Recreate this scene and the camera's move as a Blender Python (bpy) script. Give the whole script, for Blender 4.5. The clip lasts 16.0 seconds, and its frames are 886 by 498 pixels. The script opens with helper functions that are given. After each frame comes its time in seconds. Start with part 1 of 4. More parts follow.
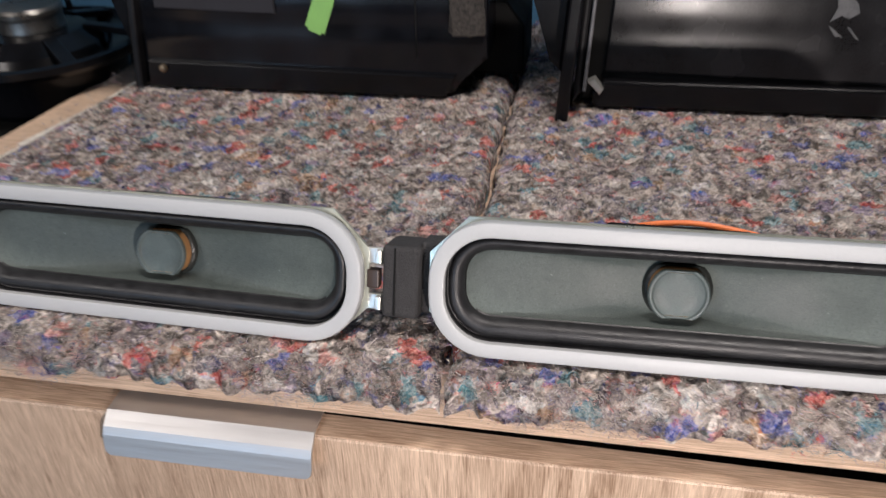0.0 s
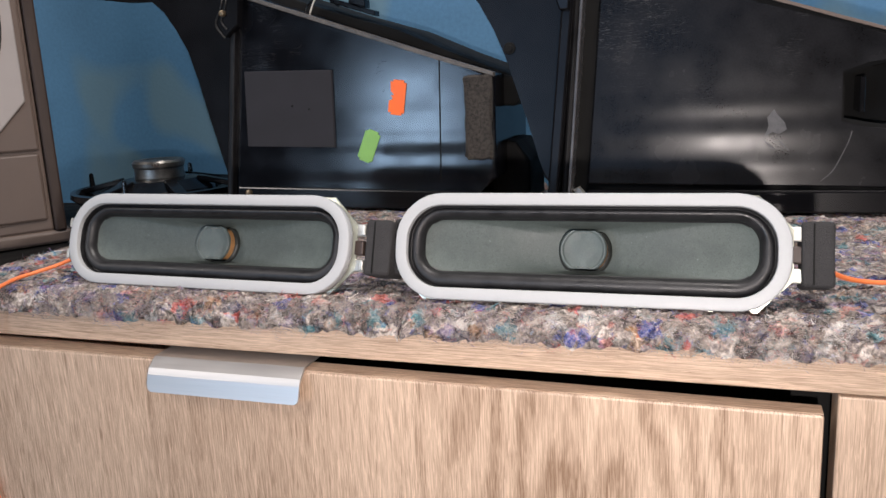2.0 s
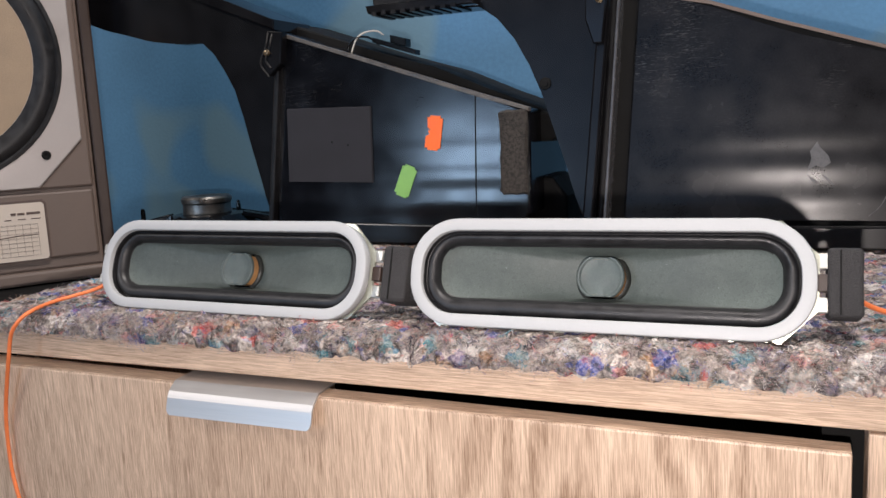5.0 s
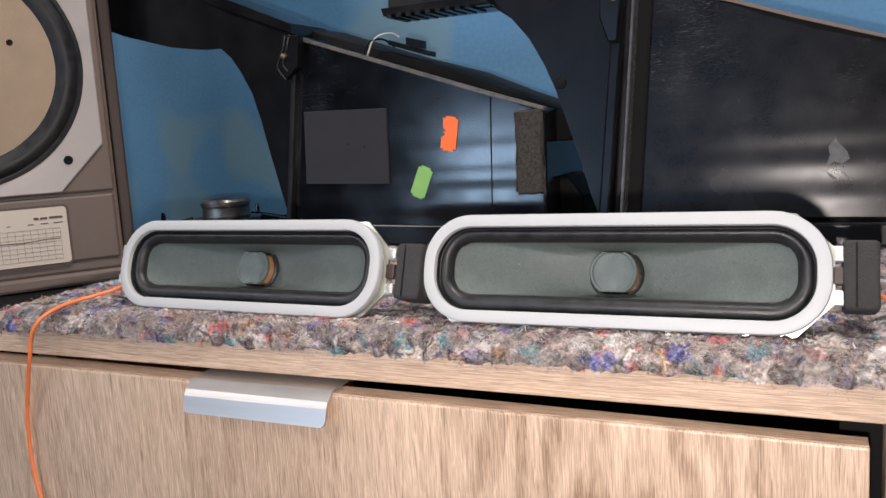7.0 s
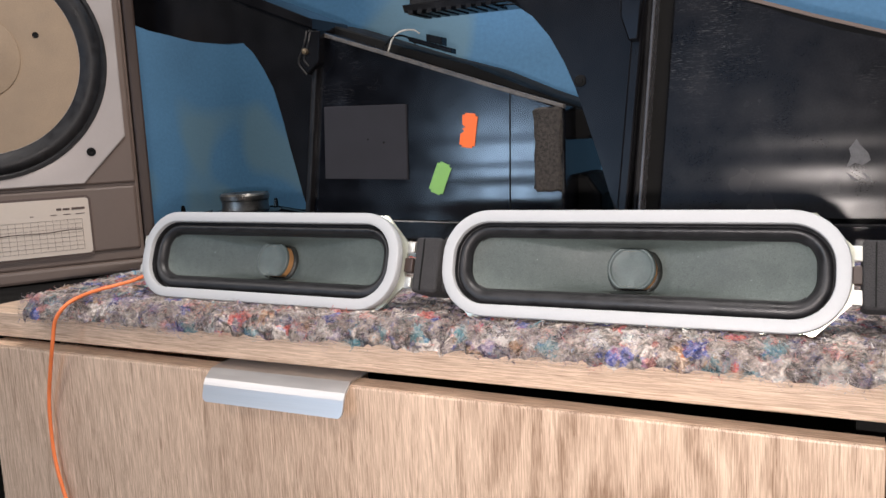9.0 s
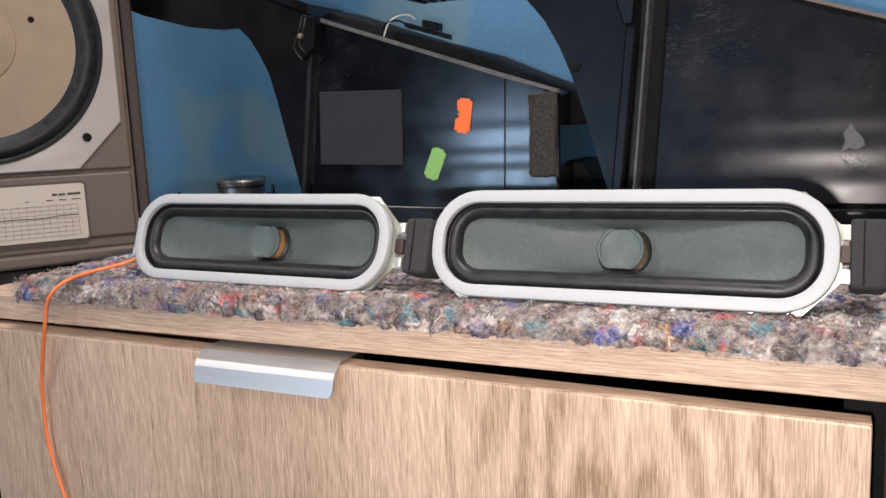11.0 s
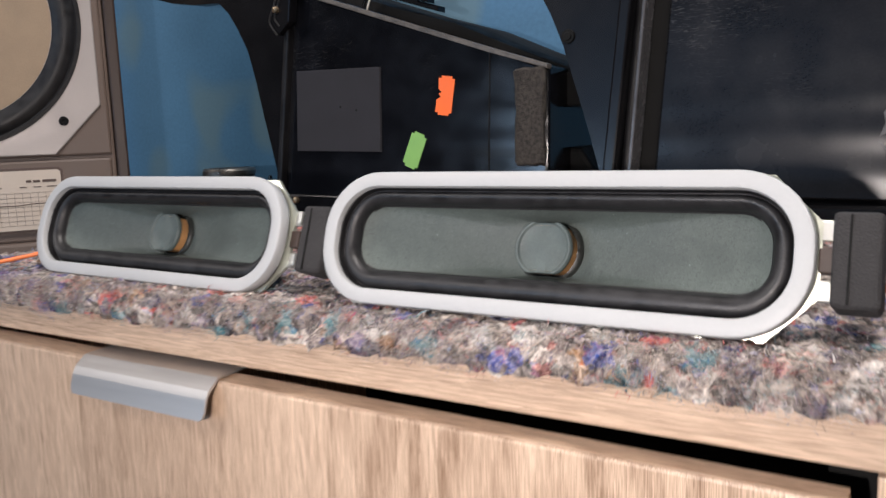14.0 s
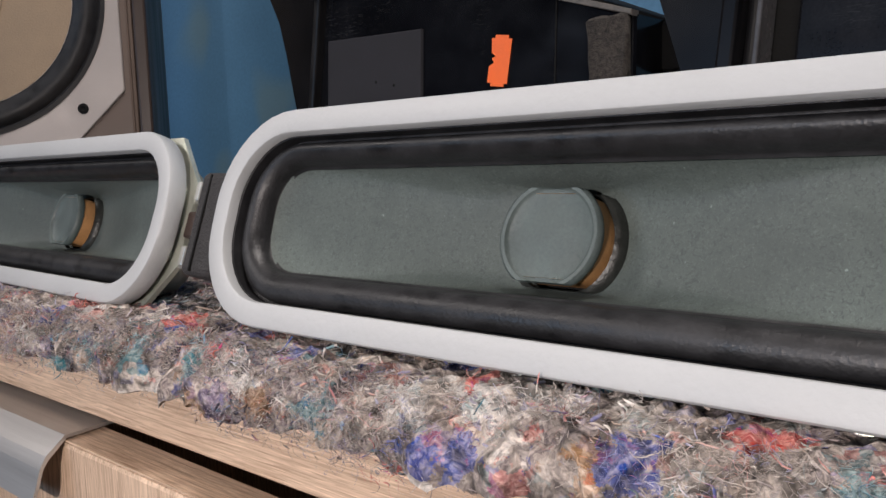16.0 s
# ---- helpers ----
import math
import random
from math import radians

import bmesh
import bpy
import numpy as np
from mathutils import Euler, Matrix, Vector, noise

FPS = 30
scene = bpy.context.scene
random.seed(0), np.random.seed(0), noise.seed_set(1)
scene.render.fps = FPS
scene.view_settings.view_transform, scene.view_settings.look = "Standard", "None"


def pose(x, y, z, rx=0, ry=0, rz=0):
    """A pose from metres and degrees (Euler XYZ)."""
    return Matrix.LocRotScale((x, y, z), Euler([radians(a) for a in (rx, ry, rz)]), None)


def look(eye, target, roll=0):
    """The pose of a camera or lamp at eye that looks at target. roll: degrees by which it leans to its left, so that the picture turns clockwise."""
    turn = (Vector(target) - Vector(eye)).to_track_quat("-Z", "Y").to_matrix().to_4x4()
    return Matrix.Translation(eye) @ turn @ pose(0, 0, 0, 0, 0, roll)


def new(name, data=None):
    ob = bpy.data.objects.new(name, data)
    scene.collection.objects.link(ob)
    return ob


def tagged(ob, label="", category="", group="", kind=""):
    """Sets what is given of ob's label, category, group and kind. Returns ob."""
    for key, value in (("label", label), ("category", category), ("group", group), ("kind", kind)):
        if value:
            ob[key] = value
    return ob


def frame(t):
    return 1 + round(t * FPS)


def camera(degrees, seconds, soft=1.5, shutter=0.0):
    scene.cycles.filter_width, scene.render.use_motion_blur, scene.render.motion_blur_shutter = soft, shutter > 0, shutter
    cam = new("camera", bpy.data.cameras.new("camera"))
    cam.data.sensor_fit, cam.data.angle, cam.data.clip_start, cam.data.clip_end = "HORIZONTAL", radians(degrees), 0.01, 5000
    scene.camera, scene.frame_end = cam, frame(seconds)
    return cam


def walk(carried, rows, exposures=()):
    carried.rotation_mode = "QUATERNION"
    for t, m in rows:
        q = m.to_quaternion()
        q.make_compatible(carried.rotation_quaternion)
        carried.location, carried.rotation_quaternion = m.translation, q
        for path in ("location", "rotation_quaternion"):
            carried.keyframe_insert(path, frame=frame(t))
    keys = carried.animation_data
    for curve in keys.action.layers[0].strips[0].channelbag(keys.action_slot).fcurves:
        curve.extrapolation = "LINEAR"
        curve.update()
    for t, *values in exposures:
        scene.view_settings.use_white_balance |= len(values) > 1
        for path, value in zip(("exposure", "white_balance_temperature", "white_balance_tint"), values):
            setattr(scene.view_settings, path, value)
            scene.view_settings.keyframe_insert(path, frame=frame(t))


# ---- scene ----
cam = camera(57.05, 16.0, 1.5, 0.25)
PATH = [
    (0, (0.1789, -0.2289, 0.9699), (-0.1708, 1.4151, -0.1139), -2.46),
    (0.2, (0.1984, -0.2709, 0.9738), (-0.2271, 1.4363, 0.0227), -3.47),
    (0.5, (0.2159, -0.3274, 0.9674), (-0.2359, 1.456, 0.1831), -1.95),
    (1, (0.2372, -0.3444, 0.9354), (-0.3137, 1.5028, 0.4019), -2.67),
    (1.5, (0.2534, -0.3464, 0.9087), (-0.3468, 1.5049, 0.448), -2.87),
    (2, (0.2653, -0.3472, 0.8847), (-0.3666, 1.5011, 0.4552), -2.81),
    (2.5, (0.2757, -0.348, 0.8769), (-0.3948, 1.5026, 0.522), -2.82),
    (3, (0.2802, -0.346, 0.8759), (-0.4254, 1.4978, 0.5558), -2.87),
    (3.5, (0.2809, -0.3433, 0.8752), (-0.447, 1.4933, 0.5643), -2.42),
    (4, (0.2822, -0.3396, 0.8746), (-0.4712, 1.4869, 0.5647), -2.43),
    (6.5, (0.2884, -0.3366, 0.8681), (-0.5281, 1.4663, 0.58), -3.41),
    (7, (0.2892, -0.3368, 0.8675), (-0.5439, 1.4593, 0.5846), -3.44),
    (7.5, (0.2906, -0.3373, 0.8664), (-0.5544, 1.4545, 0.5916), -3.49),
    (8, (0.2911, -0.3369, 0.8652), (-0.5714, 1.4468, 0.5923), -3.68),
    (8.5, (0.2875, -0.3361, 0.8645), (-0.5813, 1.4438, 0.5865), -3.36),
    (9, (0.2889, -0.3403, 0.8661), (-0.5777, 1.4396, 0.5816), -2.7),
    (9.5, (0.2911, -0.34, 0.8641), (-0.5737, 1.44, 0.5751), -2.5),
    (12, (0.2946, -0.3382, 0.8595), (-0.5809, 1.4342, 0.5564), -2.63),
    (12.5, (0.2951, -0.3393, 0.8594), (-0.5836, 1.4317, 0.5568), -2.69),
    (13, (0.295, -0.3387, 0.8587), (-0.5897, 1.4293, 0.5562), -2.73),
    (13.5, (0.2986, -0.3357, 0.8566), (-0.5945, 1.4286, 0.5568), -2.75),
    (13.8, (0.321, -0.2959, 0.8406), (-0.628, 1.4437, 0.5701), -1.9),
    (14, (0.3248, -0.2408, 0.8445), (-0.7256, 1.4361, 0.5538), -2.21),
    (14.2, (0.3079, -0.1896, 0.8376), (-0.8158, 1.4428, 0.568), -2.16),
    (14.5, (0.2958, -0.1344, 0.8232), (-0.8877, 1.4637, 0.6098), -2.01),
    (15, (0.2968, -0.1246, 0.8175), (-0.9293, 1.4393, 0.5917), -1.98),
    (15.5, (0.2909, -0.1168, 0.8179), (-0.9837, 1.4085, 0.5969), -1.95),
    (16, (0.289, -0.1157, 0.818), (-1.0049, 1.3935, 0.5985), -1.94),
]
EXPOSURES = [(0.0, -0.28), (0.5, -0.36), (1.5, -0.12), (4.0, -0.10), (9.0, -0.02), (13.5, -0.03), (14.0, -0.12), (14.5, 0.02), (15.0, -0.40), (16.0, -0.46)]
walk(cam, [(t, look(eye, target, roll)) for t, eye, target, roll in PATH], EXPOSURES)

# ---- light ----
world = bpy.data.worlds.new("room")
scene.world = world
world.use_nodes = True
world.node_tree.nodes["Background"].inputs[0].default_value = (0.75, 0.85, 1.0, 1)
world.node_tree.nodes["Background"].inputs[1].default_value = 0.09


def area_lamp(name, eye, target, size_x, size_y, watts, colour):
    data = bpy.data.lights.new(name, "AREA")
    data.shape, data.size, data.size_y, data.energy, data.color = "RECTANGLE", size_x, size_y, watts, colour
    ob = new(name, data)
    ob.matrix_world = look(eye, target)
    return ob


area_lamp("window_light", (-0.76, -1.95, 0.92), (0.1, 0.1, 0.8), 0.32, 0.42, 8, (0.50, 0.72, 1.0))
area_lamp("window_sky", (-0.30, -2.00, 1.30), (0.1, 0.1, 0.85), 1.2, 0.9, 3.2, (0.40, 0.62, 1.0))
area_lamp("ceiling_light", (0.50, -0.12, 2.10), (0.20, 0.20, 0.8), 0.4, 0.3, 21, (1.0, 0.92, 0.88))
# added fill with no known source, brightens the drawer front and cones
area_lamp("fill_light", (-1.35, -1.45, 2.30), (0.0, 0.0, 0.75), 0.6, 0.6, 23, (1.0, 0.93, 0.90))
area_lamp("phone_light", (0.285, -0.352, 0.847), (0.02, 0.15, 0.80), 0.008, 0.008, 1.8, (1.0, 0.89, 0.845))



# ---- materials ----
def material(name, colour, rough=0.5, metal=0.0, spread=0.15, scale=60.0, bump=0.1, bump_scale=400.0, coat=0.0, stretch=(1, 1, 1), detail=4.0, rough_spread=0.1, gloss=0.5):
    """A surface with blotches at one scale, grain at another and fine relief."""
    m = bpy.data.materials.new(name)
    m.use_nodes = True
    nt = m.node_tree
    n, l = nt.nodes, nt.links
    b = n["Principled BSDF"]
    b.inputs["Metallic"].default_value = metal
    b.inputs["Coat Weight"].default_value = coat
    b.inputs["Specular IOR Level"].default_value = gloss
    tc = n.new("ShaderNodeTexCoord")
    mp = n.new("ShaderNodeMapping")
    mp.inputs["Scale"].default_value = stretch
    l.new(tc.outputs["Object"], mp.inputs[0])
    big, small = n.new("ShaderNodeTexNoise"), n.new("ShaderNodeTexNoise")
    big.inputs["Scale"].default_value, small.inputs["Scale"].default_value = scale, bump_scale
    big.inputs["Detail"].default_value, small.inputs["Detail"].default_value = detail, 3
    l.new(mp.outputs[0], big.inputs[0]), l.new(mp.outputs[0], small.inputs[0])
    mix = n.new("ShaderNodeMixRGB")
    mix.inputs[1].default_value = (*[c * (1 - spread) for c in colour], 1)
    mix.inputs[2].default_value = (*[min(1, c * (1 + spread)) for c in colour], 1)
    blend = n.new("ShaderNodeMath")
    blend.operation = "MULTIPLY_ADD"
    blend.inputs[1].default_value = 0.35
    l.new(small.outputs[0], blend.inputs[0])
    half = n.new("ShaderNodeMath")
    half.operation = "MULTIPLY"
    half.inputs[1].default_value = 0.65
    l.new(big.outputs[0], half.inputs[0])
    l.new(half.outputs[0], blend.inputs[2])
    wide = n.new("ShaderNodeMapRange")
    wide.inputs[1].default_value, wide.inputs[2].default_value = 0.3, 0.7
    l.new(blend.outputs[0], wide.inputs[0])
    l.new(wide.outputs[0], mix.inputs[0])
    l.new(mix.outputs[0], b.inputs["Base Color"])
    ro = n.new("ShaderNodeMapRange")
    ro.inputs[1].default_value, ro.inputs[2].default_value = 0.3, 0.7
    ro.inputs[3].default_value, ro.inputs[4].default_value = max(0.03, rough - rough_spread), min(1, rough + rough_spread)
    l.new(big.outputs[0], ro.inputs[0])
    l.new(ro.outputs[0], b.inputs["Roughness"])
    bp = n.new("ShaderNodeBump")
    bp.inputs["Strength"].default_value, bp.inputs["Distance"].default_value = bump, 0.0006
    l.new(small.outputs[0], bp.inputs["Height"])
    l.new(bp.outputs[0], b.inputs["Normal"])
    return m


def wood(name, along, dark=(0.27, 0.168, 0.105), light=(0.80, 0.60, 0.445)):
    """Pale oak laminate with its grain along one axis (0: x, 2: z)."""
    m = bpy.data.materials.new(name)
    m.use_nodes = True
    n, l = m.node_tree.nodes, m.node_tree.links
    b = n["Principled BSDF"]
    tc = n.new("ShaderNodeTexCoord")

    def noise_node(scale, stretch, detail, distortion=0.0):
        mp = n.new("ShaderNodeMapping")
        v = [1.0, 1.0, 1.0]
        v[along] = stretch
        mp.inputs["Scale"].default_value = v
        l.new(tc.outputs["Object"], mp.inputs[0])
        t = n.new("ShaderNodeTexNoise")
        t.inputs["Scale"].default_value, t.inputs["Detail"].default_value, t.inputs["Distortion"].default_value = scale, detail, distortion
        l.new(mp.outputs[0], t.inputs[0])
        return t

    def maths(kind, a, c, d=None):
        t = n.new("ShaderNodeMath")
        t.operation = kind
        for k, v in enumerate((a, c, d)):
            if v is None:
                continue
            if isinstance(v, (int, float)):
                t.inputs[k].default_value = v
            else:
                l.new(v, t.inputs[k])
        return t.outputs[0]
    def window(x, lo, hi, out_lo=0.0, out_hi=1.0):
        t = n.new("ShaderNodeMapRange")
        t.inputs[1].default_value, t.inputs[2].default_value, t.inputs[3].default_value, t.inputs[4].default_value = lo, hi, out_lo, out_hi
        l.new(x, t.inputs[0])
        return t.outputs[0]
    planks = noise_node(15, 0.03, 1)
    field = noise_node(7, 0.16, 2, 0.8)
    arcs = maths("PINGPONG", maths("MULTIPLY", field.outputs[0], 26), 0.5)
    streak = noise_node(260, 0.010, 4, 0.3)
    lines = noise_node(2300, 0.030, 2, 0.4)
    pores = noise_node(1500, 0.036, 2, 0.5)
    flecks = noise_node(1900, 0.05, 1, 0.4)
    tone = maths("MULTIPLY_ADD", window(arcs, 0.0, 0.42), 0.12, maths("MULTIPLY_ADD", window(planks.outputs[0], 0.35, 0.65), 0.17, 0.34))
    tone = maths("MULTIPLY_ADD", window(streak.outputs[0], 0.36, 0.56), 0.13, tone)
    tone = maths("MULTIPLY_ADD", window(lines.outputs[0], 0.40, 0.60, -0.5, 0.5), 0.34, tone)
    tone = maths("MULTIPLY_ADD", window(pores.outputs[0], 0.33, 0.42, -1.0, 0.0), 0.30, tone)
    tone = maths("MULTIPLY_ADD", window(flecks.outputs[0], 0.57, 0.64), 0.24, tone)
    if along == 2:
        # a flame figure in the print, tall and narrow
        axes = n.new("ShaderNodeSeparateXYZ")
        l.new(tc.outputs["Object"], axes.inputs[0])
        wander = noise_node(26, 0.3, 3, 0.6)
        dx = maths("ADD", axes.outputs[0], 0.085)
        dz = maths("MULTIPLY", maths("ADD", axes.outputs[2], -0.57), 0.20)
        far = maths("MULTIPLY_ADD", wander.outputs[0], 0.034, maths("SQRT", maths("MULTIPLY_ADD", dx, dx, maths("MULTIPLY", dz, dz)), 0.0))
        rings = maths("PINGPONG", maths("MULTIPLY", far, 85), 0.5)
        near = window(maths("ABSOLUTE", dx, 0.0), 0.03, 0.11, 1.0, 0.0)
        tone = maths("MULTIPLY_ADD", maths("MULTIPLY", window(rings, 0.10, 0.42, -1.0, 0.3), near), 0.30, tone)
    ramp = n.new("ShaderNodeValToRGB")
    e = ramp.color_ramp.elements
    e[0].position, e[0].color = 0.0, (*dark, 1)
    e[1].position, e[1].color = 1.0, (*light, 1)
    l.new(tone, ramp.inputs[0])
    l.new(ramp.outputs[0], b.inputs["Base Color"])
    b.inputs["Roughness"].default_value = 0.46
    bp = n.new("ShaderNodeBump")
    bp.inputs["Strength"].default_value, bp.inputs["Distance"].default_value = 0.35, 0.0004
    l.new(pores.outputs[0], bp.inputs["Height"])
    l.new(bp.outputs[0], b.inputs["Normal"])
    return m


SHREDS = [(0.0, (0.30, 0.25, 0.225)), (0.16, (0.42, 0.36, 0.325)), (0.30, (0.17, 0.14, 0.135)), (0.41, (0.54, 0.475, 0.42)), (0.52, (0.31, 0.26, 0.275)), (0.63, (0.66, 0.60, 0.55)),
          (0.71, (0.07, 0.07, 0.12)), (0.765, (0.03, 0.10, 0.50)), (0.805, (0.06, 0.30, 0.36)), (0.85, (0.75, 0.07, 0.05)), (0.885, (0.46, 0.26, 0.13)), (0.91, (0.24, 0.19, 0.36)), (0.94, (0.72, 0.26, 0.23)), (0.96, (0.88, 0.84, 0.80))]


def shred_ramp(n):
    ramp = n.new("ShaderNodeValToRGB")
    ramp.color_ramp.interpolation = "CONSTANT"
    e = ramp.color_ramp.elements
    for k, (p, c) in enumerate(SHREDS):
        el = e[k] if k < 2 else e.new(p)
        el.position, el.color = p, (*c, 1)
    return ramp


def shred_colour(n, l, geo):
    """Torn patches and flecks of colour, by place."""
    wob = n.new("ShaderNodeTexNoise")
    wob.inputs["Scale"].default_value, wob.inputs["Detail"].default_value, wob.inputs["Roughness"].default_value = 170, 6, 0.65
    l.new(geo.outputs["Position"], wob.inputs[0])
    shift = n.new("ShaderNodeVectorMath")
    shift.operation = "MULTIPLY_ADD"
    shift.inputs[1].default_value = (0.019, 0.014, 0.010)
    l.new(wob.outputs["Color"], shift.inputs[0])
    l.new(geo.outputs["Position"], shift.inputs[2])
    outs = []
    for scale in (150, 460):
        v = n.new("ShaderNodeTexVoronoi")
        v.inputs["Scale"].default_value = scale
        l.new(shift.outputs[0], v.inputs[0])
        sep = n.new("ShaderNodeSeparateColor")
        l.new(v.outputs["Color"], sep.inputs[0])
        ramp = shred_ramp(n)
        l.new(sep.outputs[0], ramp.inputs[0])
        outs.append(ramp.outputs[0])
    mix = n.new("ShaderNodeMixRGB")
    mix.inputs[0].default_value = 0.34
    l.new(outs[0], mix.inputs[1]), l.new(outs[1], mix.inputs[2])
    return mix.outputs[0]


def felt_sheet_material():
    """Recycled felt: a grey-brown mat of torn fibres with coloured flecks."""
    m = bpy.data.materials.new("recycled_felt")
    m.use_nodes = True
    n, l = m.node_tree.nodes, m.node_tree.links
    b = n["Principled BSDF"]
    geo = n.new("ShaderNodeNewGeometry")
    patch = shred_colour(n, l, geo)
    fine = n.new("ShaderNodeTexNoise")
    fine.inputs["Scale"].default_value, fine.inputs["Detail"].default_value, fine.inputs["Distortion"].default_value = 430, 6, 1.8
    l.new(geo.outputs["Position"], fine.inputs[0])
    # fibre tone; its near-black end is shade painted into the bump's hollows
    base = n.new("ShaderNodeValToRGB")
    base.color_ramp.elements[0].position, base.color_ramp.elements[0].color = 0.41, (0.022, 0.018, 0.018, 1)
    base.color_ramp.elements[1].position, base.color_ramp.elements[1].color = 0.63, (0.56, 0.475, 0.41, 1)
    l.new(fine.outputs[0], base.inputs[0])
    mix = n.new("ShaderNodeMixRGB")
    mix.inputs[0].default_value = 0.60
    l.new(base.outputs[0], mix.inputs[1]), l.new(patch, mix.inputs[2])
    # dark fibres and the shade of pits between them, put into the colour
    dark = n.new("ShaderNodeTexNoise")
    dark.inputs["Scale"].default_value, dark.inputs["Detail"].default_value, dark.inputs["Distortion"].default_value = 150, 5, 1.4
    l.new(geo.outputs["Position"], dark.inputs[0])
    pit_shade = n.new("ShaderNodeMapRange")
    pit_shade.inputs[1].default_value, pit_shade.inputs[2].default_value, pit_shade.inputs[3].default_value, pit_shade.inputs[4].default_value = 0.36, 0.62, 0.26, 1.22
    l.new(dark.outputs[0], pit_shade.inputs[0])
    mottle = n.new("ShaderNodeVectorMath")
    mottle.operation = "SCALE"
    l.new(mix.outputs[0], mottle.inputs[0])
    l.new(pit_shade.outputs[0], mottle.inputs[3])
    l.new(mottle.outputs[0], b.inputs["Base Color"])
    b.inputs["Roughness"].default_value = 0.95
    b.inputs["Specular IOR Level"].default_value = 0.15
    bp = n.new("ShaderNodeBump")
    bp.inputs["Strength"].default_value, bp.inputs["Distance"].default_value = 0.9, 0.0012
    l.new(fine.outputs[0], bp.inputs["Height"])
    l.new(bp.outputs[0], b.inputs["Normal"])
    return m


def fibre_material():
    m = bpy.data.materials.new("loose_fibres")
    m.use_nodes = True
    n, l = m.node_tree.nodes, m.node_tree.links
    b = n["Principled BSDF"]
    geo = n.new("ShaderNodeNewGeometry")
    ramp = shred_ramp(n)
    l.new(geo.outputs["Random Per Island"], ramp.inputs[0])
    mix = n.new("ShaderNodeMixRGB")
    mix.inputs[0].default_value = 0.3
    l.new(shred_colour(n, l, geo), mix.inputs[1]), l.new(ramp.outputs[0], mix.inputs[2])
    l.new(mix.outputs[0], b.inputs["Base Color"])
    b.inputs["Roughness"].default_value = 0.9
    b.inputs["Specular IOR Level"].default_value = 0.2
    return m


def ribbed_plastic(name, colour, rough, gloss=0.36, spread=0.45, worn_most=0.25):
    """Glossy black moulding, with shallow ribs low down, and worn scratches high up."""
    m = material(name, colour, rough, 0, spread, 40, 0.012, 900, rough_spread=0.05, gloss=gloss, detail=7.0)
    n, l = m.node_tree.nodes, m.node_tree.links
    b = n["Principled BSDF"]
    tc = n.new("ShaderNodeTexCoord")
    sep = n.new("ShaderNodeSeparateXYZ")
    l.new(tc.outputs["Object"], sep.inputs[0])

    def ranged(x, lo, hi, a, c):
        t = n.new("ShaderNodeMapRange")
        t.inputs[1].default_value, t.inputs[2].default_value, t.inputs[3].default_value, t.inputs[4].default_value = lo, hi, a, c
        l.new(x, t.inputs[0])
        return t.outputs[0]

    def times(a, c):
        t = n.new("ShaderNodeMath")
        t.operation = "MULTIPLY"
        l.new(a, t.inputs[0]), l.new(c, t.inputs[1])
        return t.outputs[0]
    w = n.new("ShaderNodeTexWave")
    w.wave_type, w.bands_direction, w.wave_profile = "BANDS", "Z", "SIN"
    w.inputs["Scale"].default_value = 15.0
    w.inputs["Distortion"].default_value, w.inputs["Detail"].default_value = 0.25, 1
    l.new(tc.outputs["Object"], w.inputs[0])
    bp = n.new("ShaderNodeBump")
    bp.inputs["Strength"].default_value, bp.inputs["Distance"].default_value = 0.22, 0.0012
    l.new(times(w.outputs[0], ranged(sep.outputs[2], 0.062, 0.085, 1.0, 0.0)), bp.inputs["Height"])
    old = b.inputs["Normal"].links[0].from_node
    l.new(bp.outputs[0], old.inputs["Normal"])
    # thin scratches in patches
    sc = n.new("ShaderNodeTexNoise")
    sc.inputs["Scale"].default_value, sc.inputs["Detail"].default_value, sc.inputs["Distortion"].default_value = 58, 6, 2.2
    mp = n.new("ShaderNodeMapping")
    mp.inputs["Scale"].default_value, mp.inputs["Rotation"].default_value = (2.2, 1, 17), (0, -0.35, 0)
    l.new(tc.outputs["Object"], mp.inputs[0]), l.new(mp.outputs[0], sc.inputs[0])
    patch = n.new("ShaderNodeTexNoise")
    patch.inputs["Scale"].default_value, patch.inputs["Detail"].default_value = 24, 4
    l.new(tc.outputs["Object"], patch.inputs[0])
    worn = times(times(ranged(sc.outputs[0], 0.56, 0.66, 0.0, 1.0), ranged(patch.outputs[0], 0.53, 0.66, 0.0, 1.0)), ranged(sep.outputs[2], 0.06, 0.13, 0.04, worn_most))
    col = b.inputs["Base Color"].links[0].from_node
    mix = n.new("ShaderNodeMixRGB")
    mix.inputs[2].default_value = (0.105, 0.102, 0.100, 1)
    l.new(worn, mix.inputs[0]), l.new(col.outputs[0], mix.inputs[1])
    l.new(mix.outputs[0], b.inputs["Base Color"])
    return m


